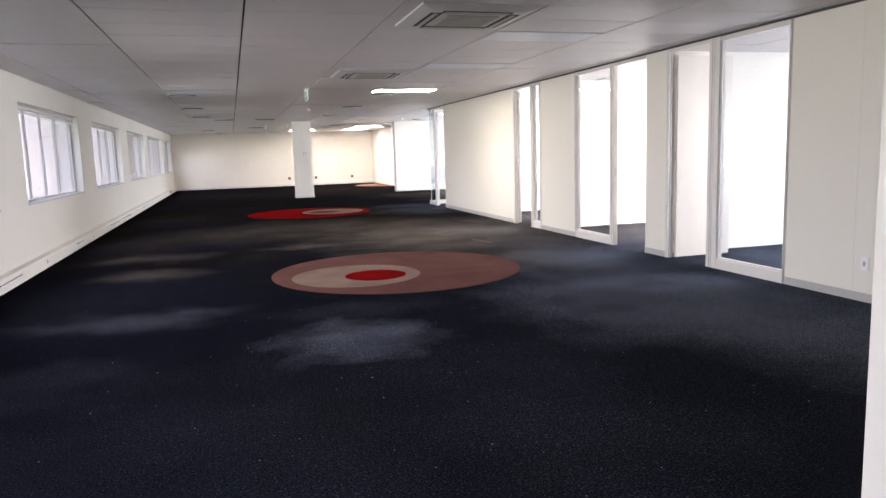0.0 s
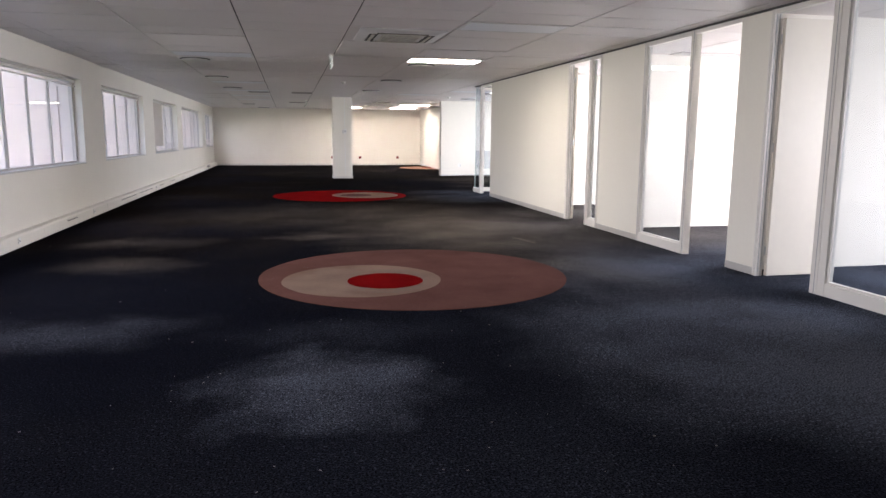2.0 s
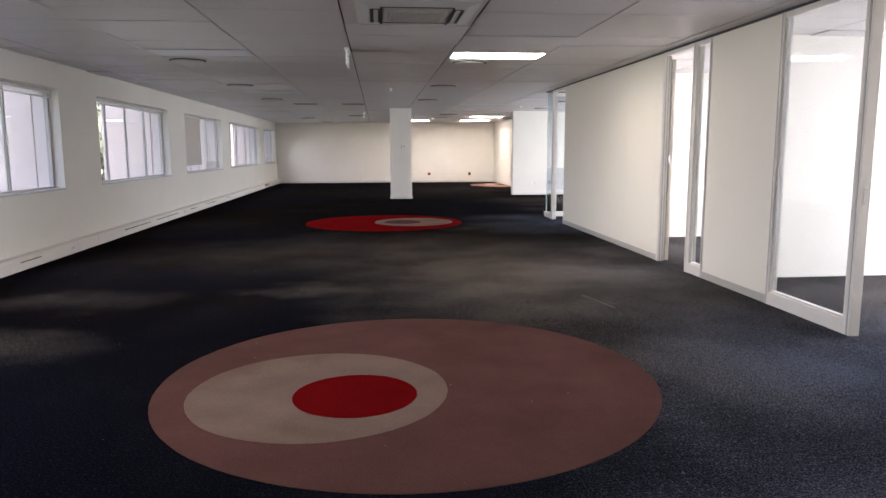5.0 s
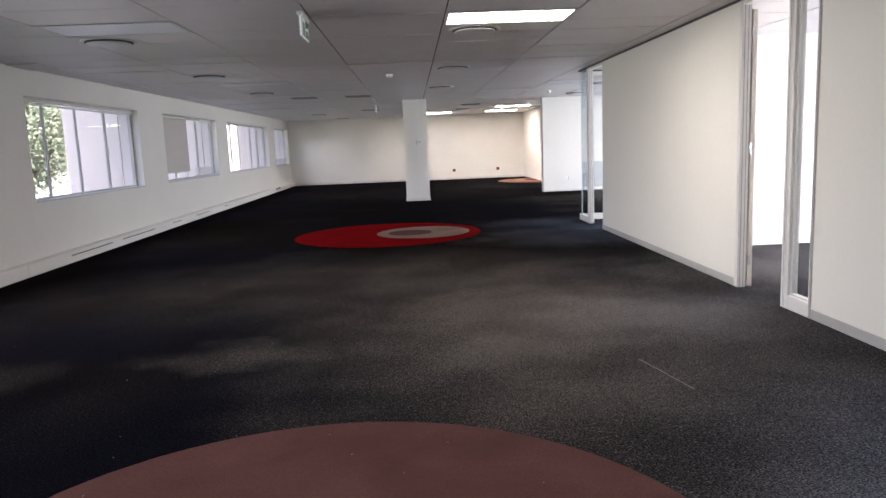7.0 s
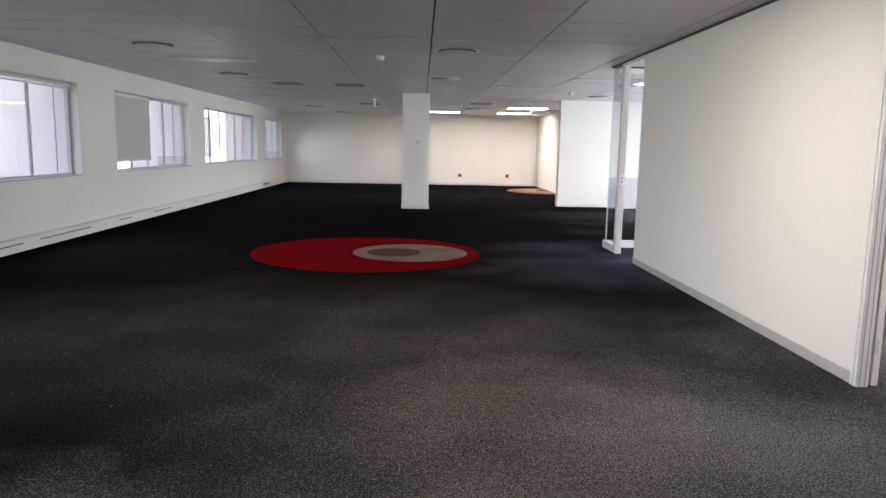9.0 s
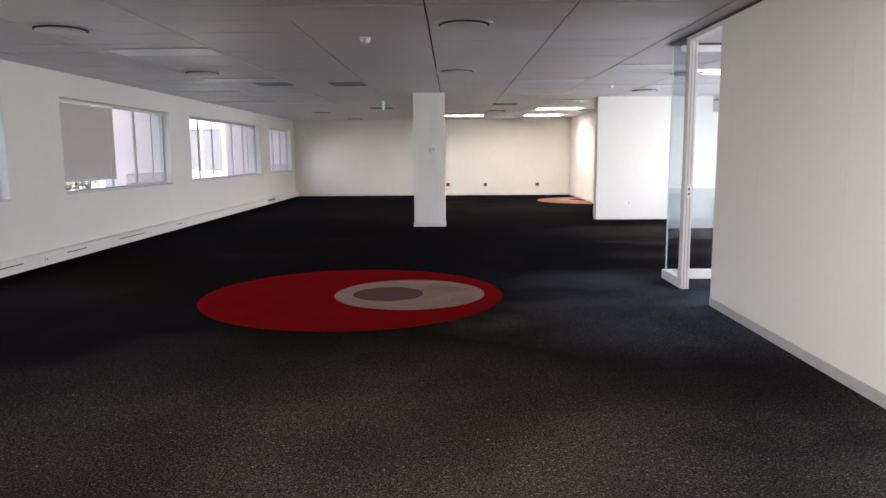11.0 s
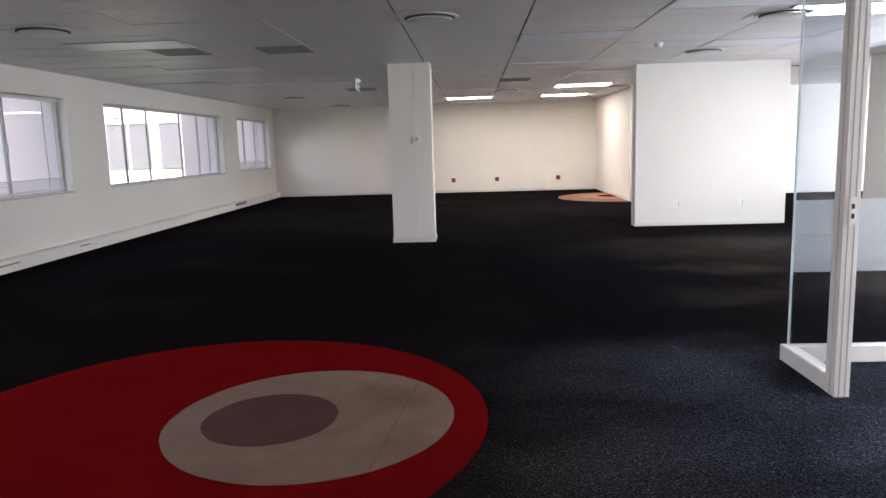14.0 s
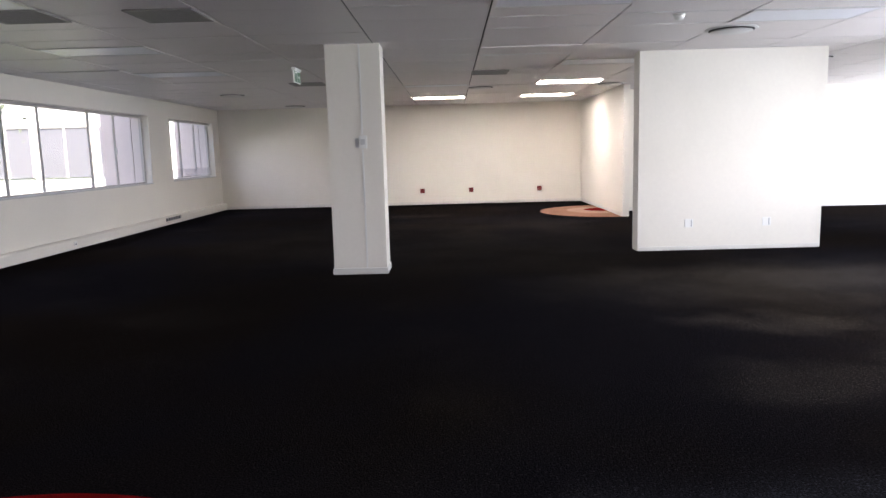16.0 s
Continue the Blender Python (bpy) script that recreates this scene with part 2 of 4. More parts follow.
# broad spots in and beside the offices paint daylight spill; small ones are stains
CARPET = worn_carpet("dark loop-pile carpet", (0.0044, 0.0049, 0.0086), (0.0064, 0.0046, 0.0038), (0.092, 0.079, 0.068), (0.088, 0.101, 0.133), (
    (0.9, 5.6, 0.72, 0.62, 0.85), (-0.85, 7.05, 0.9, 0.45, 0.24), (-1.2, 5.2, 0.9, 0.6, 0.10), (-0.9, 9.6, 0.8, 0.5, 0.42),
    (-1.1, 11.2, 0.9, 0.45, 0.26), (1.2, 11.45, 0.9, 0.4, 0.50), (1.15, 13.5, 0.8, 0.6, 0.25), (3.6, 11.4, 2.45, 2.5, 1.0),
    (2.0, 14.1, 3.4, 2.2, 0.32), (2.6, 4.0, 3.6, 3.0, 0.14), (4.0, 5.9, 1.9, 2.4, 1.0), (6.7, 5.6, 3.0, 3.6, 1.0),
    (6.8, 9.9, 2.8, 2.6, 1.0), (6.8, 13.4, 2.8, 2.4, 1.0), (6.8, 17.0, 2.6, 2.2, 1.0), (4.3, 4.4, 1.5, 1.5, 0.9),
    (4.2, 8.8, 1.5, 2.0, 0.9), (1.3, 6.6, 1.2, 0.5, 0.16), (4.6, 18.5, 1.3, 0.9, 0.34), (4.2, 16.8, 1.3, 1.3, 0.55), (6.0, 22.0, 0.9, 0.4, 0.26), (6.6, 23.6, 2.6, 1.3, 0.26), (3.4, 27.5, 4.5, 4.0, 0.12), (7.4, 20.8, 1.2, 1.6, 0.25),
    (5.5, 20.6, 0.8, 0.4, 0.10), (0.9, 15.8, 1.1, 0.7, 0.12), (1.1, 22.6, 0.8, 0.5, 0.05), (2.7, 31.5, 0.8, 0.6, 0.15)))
MAUVE = material("mauve carpet", (0.128, 0.061, 0.052), 0.95, var=0.28, grain=110, blotch=2.5, bump=0.9, bump_scale=160, spec=0.0, stain=(0.085, 0.042, 0.034), stain_amount=0.6)
BROWN = material("brown mauve carpet", (0.098, 0.050, 0.046), 0.95, var=0.18, grain=140, blotch=2.5, bump=0.8, bump_scale=230, spec=0.0, stain=(0.08, 0.045, 0.042), stain_amount=0.4)
TAUPE = material("taupe carpet", (0.22, 0.152, 0.120), 0.95, var=0.24, grain=110, blotch=2.5, bump=0.9, bump_scale=160, spec=0.0, stain=(0.13, 0.075, 0.047), stain_amount=0.75)
RED = material("red carpet", (0.152, 0.0052, 0.0058), 0.95, var=0.22, grain=110, blotch=2.5, bump=0.8, bump_scale=230, spec=0.0, stain=(0.12, 0.005, 0.005), stain_amount=0.35)
ORANGE = material("faded orange carpet", (0.25, 0.14, 0.10), 0.95, var=0.15, grain=140, blotch=2.5, bump=0.8, bump_scale=230, spec=0.0)
PEACH = material("faded peach carpet", (0.32, 0.21, 0.165), 0.95, var=0.15, grain=140, blotch=2.5, bump=0.8, bump_scale=230, spec=0.0)
DOOR = material("cream door laminate", (0.68, 0.63, 0.55), 0.45, var=0.03, grain=12, blotch=1.5, bump=0.03)
WINALU = material("painted window aluminium", (0.50, 0.465, 0.44), 0.45, metal=0.0, var=0.06, grain=15, bump=0.02)
SILLPAINT = material("dusty sill paint", (0.55, 0.54, 0.52), 0.5, var=0.1, grain=20, bump=0.03)
CHROME = material("brushed steel", (0.55, 0.55, 0.55), 0.3, metal=1.0, var=0.05, bump=0.02)
PLASTIC = material("white plastic", (0.80, 0.79, 0.76), 0.4, var=0.02, bump=0)
GREYPLASTIC = material("grey plastic", (0.35, 0.35, 0.36), 0.5, var=0.05, bump=0)
BLACK = material("dark slot", (0.02, 0.02, 0.02), 0.7, var=0.1, bump=0)
DUSTY = material("dusty return grille", (0.26, 0.25, 0.24), 0.7, var=0.15, grain=40, bump=0.05)
DIFFUSER = material("unlit prismatic diffuser", (0.58, 0.60, 0.66), 0.30, var=0.03, grain=50, bump=0.1, bump_scale=120)
VENTPAINT = material("off-white enamel", (0.55, 0.54, 0.54), 0.4, var=0.04, grain=20, bump=0.02)
GRILLE = material("yellowed plastic", (0.46, 0.43, 0.37), 0.5, var=0.08, grain=20, bump=0)
REDPLUG = material("red outlet plate", (0.20, 0.012, 0.012), 0.4, var=0.04, bump=0)
GREEN = glowing("green sign face", (0.03, 0.11, 0.065), 0.01)
SIGNWHITE = glowing("white sign face", (0.75, 0.78, 0.75), 0.06)
TUBE = glowing("lit diffuser", (1.0, 0.975, 0.875), 6.5)
GLASS = clear_glass("clear glass", (0.91, 0.93, 0.945))
OUTGLASS = clear_glass("window glass", (0.93, 0.95, 0.95), 1.5)
GLASSEDGE = material("polished glass edge", (0.62, 0.72, 0.68), 0.25, var=0.05, bump=0)
FROST = frosted("frosted film")
SLAT = blind_slat("blind slat")
FINPLASTER = material("pinkish facade plaster", (0.76, 0.67, 0.645), 0.8, var=0.06, grain=30, blotch=0.6, bump=0.1)
RENDERW = material("white facade plaster", (0.66, 0.66, 0.65), 0.8, var=0.05, grain=20, blotch=0.4, bump=0.05)
DARKGLASS = material("dark window glass", (0.17, 0.17, 0.19), 0.5, var=0.05, bump=0)
GRASS = material("lawn", (0.09, 0.12, 0.035), 0.9, var=0.4, grain=18, blotch=0.5, bump=0.6)
BARK = material("bark", (0.13, 0.10, 0.075), 0.9, var=0.3, grain=20, bump=0.6)
LEAF = material("foliage", (0.16, 0.19, 0.125), 0.6, var=0.4, grain=3, blotch=1.0, bump=0)
CONCRETE = material("concrete", (0.36, 0.35, 0.33), 0.85, var=0.12, grain=30, bump=0.2)
LINT = material("grey lint", (0.20, 0.18, 0.17), 0.9, var=0.2, bump=0)
TWIG = material("pale splinter", (0.20, 0.165, 0.13), 0.7, var=0.15, bump=0)

# ---- mesh helpers ----


def box(bm, x0, x1, y0, y1, z0, z1):
    v = [bm.verts.new(c) for c in ((x0, y0, z0), (x1, y0, z0), (x1, y1, z0), (x0, y1, z0), (x0, y0, z1), (x1, y0, z1), (x1, y1, z1), (x0, y1, z1))]
    for f in ((0, 3, 2, 1), (4, 5, 6, 7), (0, 1, 5, 4), (1, 2, 6, 5), (2, 3, 7, 6), (3, 0, 4, 7)):
        bm.faces.new([v[i] for i in f])
    return v


def boxes(*list_of):
    bm = bmesh.new()
    for b in list_of:
        box(bm, *b)
    return bm


def soft(bm, width=0.004):
    """Rounds the edges of a small part."""
    bmesh.ops.bevel(bm, geom=[e for e in bm.edges], offset=width, segments=2, affect="EDGES", clamp_overlap=True)
    return bm


def ring(bm, r0, r1, z0, z1, n=40, cx=0.0, cy=0.0):
    """A flat annulus with thickness."""
    loops = []
    for r, z in ((r0, z0), (r1, z0), (r1, z1), (r0, z1)):
        loops.append([bm.verts.new((cx + r * math.cos(2 * math.pi * i / n), cy + r * math.sin(2 * math.pi * i / n), z)) for i in range(n)])
    for a in range(4):
        b = (a + 1) % 4
        for i in range(n):
            j = (i + 1) % n
            bm.faces.new((loops[a][i], loops[a][j], loops[b][j], loops[b][i]))
    return bm


def lathe(bm, profile, n=40, cx=0.0, cy=0.0):
    """Turns a profile of (radius, z) round the upright axis; closed at both ends where the radius is 0."""
    rows = [[bm.verts.new((cx + max(r, 1e-4) * math.cos(2 * math.pi * i / n), cy + max(r, 1e-4) * math.sin(2 * math.pi * i / n), z)) for i in range(n)] for r, z in profile]
    for a, b in zip(rows, rows[1:]):
        for i in range(n):
            j = (i + 1) % n
            bm.faces.new((a[i], a[j], b[j], b[i]))
    bm.faces.new(rows[0][::-1])
    bm.faces.new(rows[-1])
    bmesh.ops.recalc_face_normals(bm, faces=bm.faces)
    return bm


def disc(bm, cx, cy, r, z0, z1, n=96, limit=None, wobble=0.004):
    """An inlaid round of carpet, cut straight at x = limit where a wall stands on it."""
    pts = []
    for i in range(n):
        a = 2 * math.pi * i / n
        rr = r + wobble * (noise.noise((cx + 3 * math.cos(a), cy + 3 * math.sin(a), r)) + 0.6 * noise.noise((40 * math.cos(a), 40 * math.sin(a), r)))
        x, y = cx + rr * math.cos(a), cy + rr * math.sin(a)
        pts.append((min(x, limit) if limit else x, y))
    lo = [bm.verts.new((x, y, z0)) for x, y in pts]
    hi = [bm.verts.new((x, y, z1)) for x, y in pts]
    bm.faces.new(hi)
    bm.faces.new(lo[::-1])
    for i in range(n):
        j = (i + 1) % n
        bm.faces.new((lo[i], lo[j], hi[j], hi[i]))
    return bm


def part(name, bm, mat, parent=None, label="", smooth=False):
    me = bpy.data.meshes.new(name)
    bm.to_mesh(me)
    bm.free()
    me.materials.append(mat)
    if smooth:
        for p in me.polygons:
            p.use_smooth = True
    ob = new(name, me)
    if parent:
        ob.parent = parent
    return tagged(ob, label)


def structure(name, bm, mat, label, category):
    return tagged(part(name, bm, mat), label, category, kind="structure")


def thing(name, at, label, category, group="", kind=""):
    ob = new(name)
    ob.empty_display_size = 0.1
    ob.matrix_world = at
    return tagged(ob, label, category, group, kind)


# ---- the shell ----
XW, XE, YS, YN, H = -2.52, 14.5, -2.0, 34.85, 2.54
XP0, XP1 = 5.17, 5.225      # the office partition
XO = 9.3                   # outer wall of the offices
SILL, HEAD = 0.86, 2.20
# the first opening is unseen, added to brighten the entrance
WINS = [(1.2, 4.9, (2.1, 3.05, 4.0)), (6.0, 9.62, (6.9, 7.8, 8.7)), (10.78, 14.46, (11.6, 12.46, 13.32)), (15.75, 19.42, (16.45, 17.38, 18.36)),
        (20.66, 24.38, (21.6, 22.35, 23.21)), (25.42, 30.66, (26.3, 27.17, 28.62, 29.52)), (31.70, 34.42, (32.6, 33.5))]

structure("floor", boxes((-2.9, 14.8, -2.3, 35.2, -0.2, 0.0)), CARPET, "dark worn office carpet with dusty traffic stains and painted daylight spill", "floor")

bm = bmesh.new()
last = YS
for a, b, _ in WINS:
    box(bm, XW - 0.30, XW, last, a, 0, 2.75)
    box(bm, XW - 0.30, XW, a, b, 0, SILL)
    box(bm, XW - 0.30, XW, a, b, HEAD, 2.75)
    last = b
box(bm, XW - 0.30, XW, last, YN + 0.2, 0, 2.75)
structure("wall_west", bm, WALL, "white plastered outer wall with a row of window openings", "wall")
structure("wall_north", boxes((XW, 6.775, YN, YN + 0.2, 0, 2.75)), WALL, "cream plastered end wall behind the open office", "wall")
structure("wall_north_side", boxes((6.775, 6.895, 30.42, YN + 0.2, 0, H)), WALL, "cream partition wall beside the far carpet round", "wall")
structure("wall_north_east", boxes((6.895, XE, 31.65, 31.85, 0, H)), WALL, "white wall behind the free-standing wall", "wall")
structure("wall_south", boxes((-2.82, XE, YS - 0.2, YS, 0, 2.75)), WALL, "plain white wall behind the entrance", "wall")
structure("wall_entrance", boxes((1.355, XP0, 1.50, 1.62, 0, H)), WALL, "cream wall end beside the entrance", "wall")
# outer walls on the sunny side, with openings for the daylight
bm = bmesh.new()
last = YS
for a, b in ((2.75, 7.25), (8.5, 11.3), (12.0, 14.8), (15.5, 18.3), (20.1, 24.7)):
    box(bm, XO, XO + 0.3, last, a, 0, 2.75)
    box(bm, XO, XO + 0.3, a, b, 0, 0.85)
    box(bm, XO, XO + 0.3, a, b, 2.3, 2.75)
    last = b
box(bm, XO, XO + 0.3, last, 25.6, 0, 2.75)
structure("wall_east_offices", bm, WALL, "white outer wall of the side offices with windows", "wall")
bm = bmesh.new()
last = 25.6
for a, b in ((26.4, 30.8),):
    box(bm, XE, XE + 0.3, last, a, 0, 2.75)
    box(bm, XE, XE + 0.3, a, b, 0, 0.85)
    box(bm, XE, XE + 0.3, a, b, 2.3, 2.75)
    last = b
box(bm, XE, XE + 0.3, last, 31.85, 0, 2.75)
box(bm, XO + 0.3, XE, 25.4, 25.6, 0, 2.75)
structure("wall_east", bm, WALL, "white outer wall of the open bay with windows", "wall")
for i, (a, b) in enumerate(((8.20, 8.28), (11.56, 11.63), (15.10, 15.18))):
    structure("wall_divider_%d" % (i + 1), boxes((XP1, XO, a, b, 0, H)), WALL, "white dividing wall between two side offices", "wall")
structure("wall_block", boxes((5.84, 8.20, 25.78, 26.04, 0, H)), WALL, "white free-standing wall section facing the room", "wall")
# unseen slab, oversized to keep outside light off the rooms
structure("roof", boxes((-3.0, 14.85, -2.4, 35.4, 2.76, 3.1)), CONCRETE, "unseen flat concrete slab above the ceiling that blocks outside light", "roof")

# ceiling of boards with shadow gaps; openings stay closed, fittings hang just under it
rng = random.Random(4)
bars = []
bm = bmesh.new()
box(bm, -2.52, 14.5, YS, 35.0, H + 0.012, H + 0.1)
x = 0.23 - 3 * 1.19
while x < 14.5:
    x0, x1 = max(x + 0.008, XW), min(x + 1.19 - 0.008, 14.5)
    y = 7.04 - 0.6 * 16
    while y < 35.0:
        y0, y1 = max(y + 0.0025, YS), min(y + 0.5975, 34.85)
        if x1 - x0 > 0.05 and y1 - y0 > 0.05:
            dz = [rng.gauss(0, 0.0012) for _ in range(4)]
            sag = 0.012 if rng.random() < 0.05 else 0.004 if rng.random() < 0.1 else 0
            v = box(bm, x0, x1, y0, y1, H - sag, H + 0.014)
            for q, d in zip(v[:4], dz):
                q.co.z += d
            if rng.random() < 0.5:
                bars.append((x0, x1, y0 - 0.008, y0 + 0.003))
        y += 0.6
    x += 1.19
boards = len(bm.faces)
for x0, x1, y0, y1 in bars:
    box(bm, x0, x1, y0, y1, H - 0.0025, H + 0.002)
ceiling = structure("ceiling", bm, CEIL, "grey-white suspended ceiling of long boards with dark seams", "ceiling")
ceiling.data.materials.append(GROOVE)
ceiling.data.materials.append(TBAR)
for p in ceiling.data.polygons[:6]:
    p.material_index = 1
for p in ceiling.data.polygons[boards:]:
    p.material_index = 2

# ---- carpet rounds ----


def carpet_round(name, label, rounds, limit=None):
    root = thing(name, pose(0, 0, 0), label, "carpet inlay", "carpet rounds")
    for k, (cx, cy, r, mat, tag) in enumerate(rounds):
        part(("outer_round", "inner_round", "core_round")[k], disc(bmesh.new(), cx, cy, r, 0.0, 0.003 + 0.002 * k, limit=limit), mat, root, tag)
    return root


carpet_round("carpet_inlay", "round mauve carpet inlay with taupe ring and red core",
             [(1.882, 8.62, 1.478, MAUVE, "worn mauve carpet"), (1.355, 8.415, 0.738, TAUPE, "taupe carpet"), (1.56, 8.32, 0.35, RED, "red carpet")])
carpet_round("carpet_inlay", "round red carpet inlay with taupe ring and brown core",
             [(1.825, 17.91, 1.485, RED, "red carpet"), (2.388, 17.93, 0.748, TAUPE, "stained taupe carpet"), (2.175, 17.912, 0.35, BROWN, "brown mauve carpet")])
inlay = bpy.data.objects["carpet_inlay.001"]
bm = boxes((-0.0011, 0.0011, -0.58, 0.58, 0.0045, 0.0054))
bmesh.ops.transform(bm, matrix=pose(2.847, 17.885, 0, 0, 0, -6.5), verts=bm.verts)
part("seam", bm, BROWN, inlay, "open seam across the taupe carpet")
carpet_round("carpet_inlay", "faded orange carpet inlay running under the side partition",
             [(6.80, 31.85, 1.45, ORANGE, "faded orange carpet"), (6.75, 32.0, 0.80, PEACH, "peach carpet"), (6.72, 32.1, 0.38, RED, "red carpet")], limit=6.77)

# ---- left wall windows ----


def wall_window(n, a, b, mullions):
    x0, x1 = XW - 0.18, XW - 0.13
    w = thing("window_%d" % n, pose(0, (a + b) / 2, SILL), "white aluminium sliding window in a plastered reveal", "window", kind="structure")
    m = Matrix.Translation((0, -(a + b) / 2, -SILL))

    def sub(name, bm, mat, parent=w, label=""):
        bmesh.ops.transform(bm, matrix=m, verts=bm.verts)
        return part(name, bm, mat, parent, label)

    f = 0.045
    fr = boxes((x0, x1, a, b, SILL, SILL + f), (x0, x1, a, b, HEAD - f, HEAD), (x0, x1, a, a + f, SILL + f, HEAD - f), (x0, x1, b - f, b, SILL + f, HEAD - f))
    sub("window_frame", fr, WINALU)
    sub("window_sill", soft(boxes((XW - 0.13, XW + 0.012, a + 0.002, b - 0.002, SILL, SILL + 0.022)), 0.003), SILLPAINT)
    cuts = [a + f, *mullions, b - f]
    for k in range(len(cuts) - 1):
        p0, p1 = cuts[k], cuts[k + 1]
        if k:
            wide = 0.02 if k % 2 else 0.013
            sub("mullion", boxes((x0 + 0.008, x1 - 0.012, p0 - wide, p0 + wide, SILL + f, HEAD - f)), WINALU)
            p0 += wide
        if k < len(cuts) - 2:
            p1 -= 0.02 if (k + 1) % 2 else 0.013
        pane = sub("pane", boxes((x0 + 0.018, x0 + 0.024, p0, p1, SILL + f, HEAD - f)), OUTGLASS)
        pane.visible_shadow = False
    sub("latch", soft(boxes((x1 - 0.012, x1 + 0.008, mullions[-1] - 0.012, mullions[-1] + 0.012, 1.45, 1.57)), 0.003), CHROME, w, "small metal latch")
    return w


for i, (a, b, mull) in enumerate(WINS):
    wall_window(i + 1, a, b, mull)


def venetian_blind(y0, y1, z_top, z_low, tilt, label, drop=0.0):
    """A slatted blind hung in a window reveal; tilt in degrees from flat, drop the bare cord above the slats."""
    x = XW - 0.07
    root = thing("venetian_blind", pose(x, (y0 + y1) / 2, z_top), label, "blind", "window blinds")
    half = (y1 - y0) / 2
    part("headrail", soft(boxes((-0.014, 0.014, -half, half, -0.028, 0)), 0.003), ALU, root)
    z = -0.045 - drop
    c, d = math.cos(radians(tilt)) * 0.0125, math.sin(radians(tilt)) * 0.0125
    first = None
    while z_top + z > z_low + 0.02:
        if first is None:
            bm = bmesh.new()
            v = [bm.verts.new(q) for q in ((-c, -half, -d), (0, -half, 0.0022), (c, -half, d), (-c, half, -d), (0, half, 0.0022), (c, half, d))]
            bm.faces.new((v[0], v[1], v[4], v[3]))
            bm.faces.new((v[1], v[2], v[5], v[4]))
            slat = first = part("slat", bm, SLAT, root)
        else:
            slat = new("slat", first.data)
            slat.parent = root
        slat.matrix_basis = pose(0, 0, z, rng.gauss(0, 0.02), rng.gauss(0, 1.5), 0)
        z -= 0.0205
    part("bottom_rail", soft(boxes((-0.012, 0.012, -half, half, z_low - z_top, z_low - z_top + 0.016)), 0.003), ALU, root)
    for q in (-half * 0.8, half * 0.8):
        part("cord", boxes((-0.001, 0.001, q - 0.001, q + 0.001, z_low - z_top + 0.01, -0.03)), PLASTIC, root)
    return root


venetian_blind(6.10, 9.55, 2.17, 0.92, 40, "pale slatted blind fully lowered in a window")
venetian_blind(10.85, 14.38, 2.17, 2.07, 12, "pale slatted blind drawn up under the window head")
venetian_blind(15.82, 19.34, 2.17, 2.10, 12, "pale slatted blind drawn up under the window head")
venetian_blind(20.72, 22.3, 2.17, 1.03, 66, "beige slatted blind closed over half a window")
venetian_blind(22.63, 24.30, 2.17, 0.92, 20, "loose slatted blind sagging low in the window", 1.04)
venetian_blind(31.76, 34.36, 2.17, 0.93, 20, "pale slatted blind dropped to the window foot", 1.02)

# ---- power skirting on the left wall ----
trunk = thing("wall_trunking", pose(XW, 15, 0), "cream metal power trunking along the wall foot, dented with open slots", "trunking", kind="structure")
bm = bmesh.new()
cuts = [YS, 2.0, 5.5, 8.6, 11.9, 13.0, 15.2, 18.2, 20.6, 22.9, 25.1, 27.8, 30.6, 33.0, YN]
for a, b in zip(cuts, cuts[1:]):
    prof = ((0.0, 0.0), (0.10, 0.0), (0.10, 0.13), (0.085, 0.155), (0.0, 0.165))
    tip = rng.gauss(0, 0.002)
    la = [bm.verts.new((px, a + 0.0015 - 15, pz)) for px, pz in prof]
    lb = [bm.verts.new((px + tip * (pz > 0.01), b - 0.0015 - 15, pz)) for px, pz in prof]
    for i in range(5):
        j = (i + 1) % 5
        bm.faces.new((la[i], la[j], lb[j], lb[i]))
    bm.faces.new(la)
    bm.faces.new(lb[::-1])
bmesh.ops.recalc_face_normals(bm, faces=bm.faces)
part("trunk_body", bm, WALL, trunk)
for a, b in ((8.9, 9.8), (12.9, 13.4), (16.3, 17.6), (18.0, 19.4), (20.4, 20.9), (21.9, 22.85), (24.2, 24.5)):
    part("open_slot", boxes((0.098, 0.1025, a - 15, b - 15, 0.092, 0.104)), BLACK, trunk, "open dark cable slot")
    part("slot_lip", soft(boxes((0.10, 0.112, a - 15, b - 15, 0.106, 0.118)), 0.002), WALL, trunk)
for y in (11.0, 14.3, 19.9, 24.6, 27.4):
    part("socket", soft(boxes((0.10, 0.112, y - 15.04, y - 14.96, 0.05, 0.12)), 0.003), PLASTIC, trunk, "white socket plate")
    part("socket_hole", boxes((0.111, 0.1135, y - 15.012, y - 14.988, 0.07, 0.09)), BLACK, trunk)
vent = part("loose_grille", soft(boxes((0.10, 0.17, 30.9 - 15, 31.7 - 15, 0.055, 0.075)), 0.004), WALL, trunk, "loose bent cover strip")
part("open_gap", boxes((0.098, 0.104, 30.9 - 15, 31.7 - 15, 0.08, 0.14)), BLACK, trunk, "dark uncovered gap")
for k in range(6):
    y = 30.98 + k * 0.13 - 15
    part("gap_tab", boxes((0.10, 0.112, y, y + 0.03, 0.08, 0.14)), GREYPLASTIC, trunk)

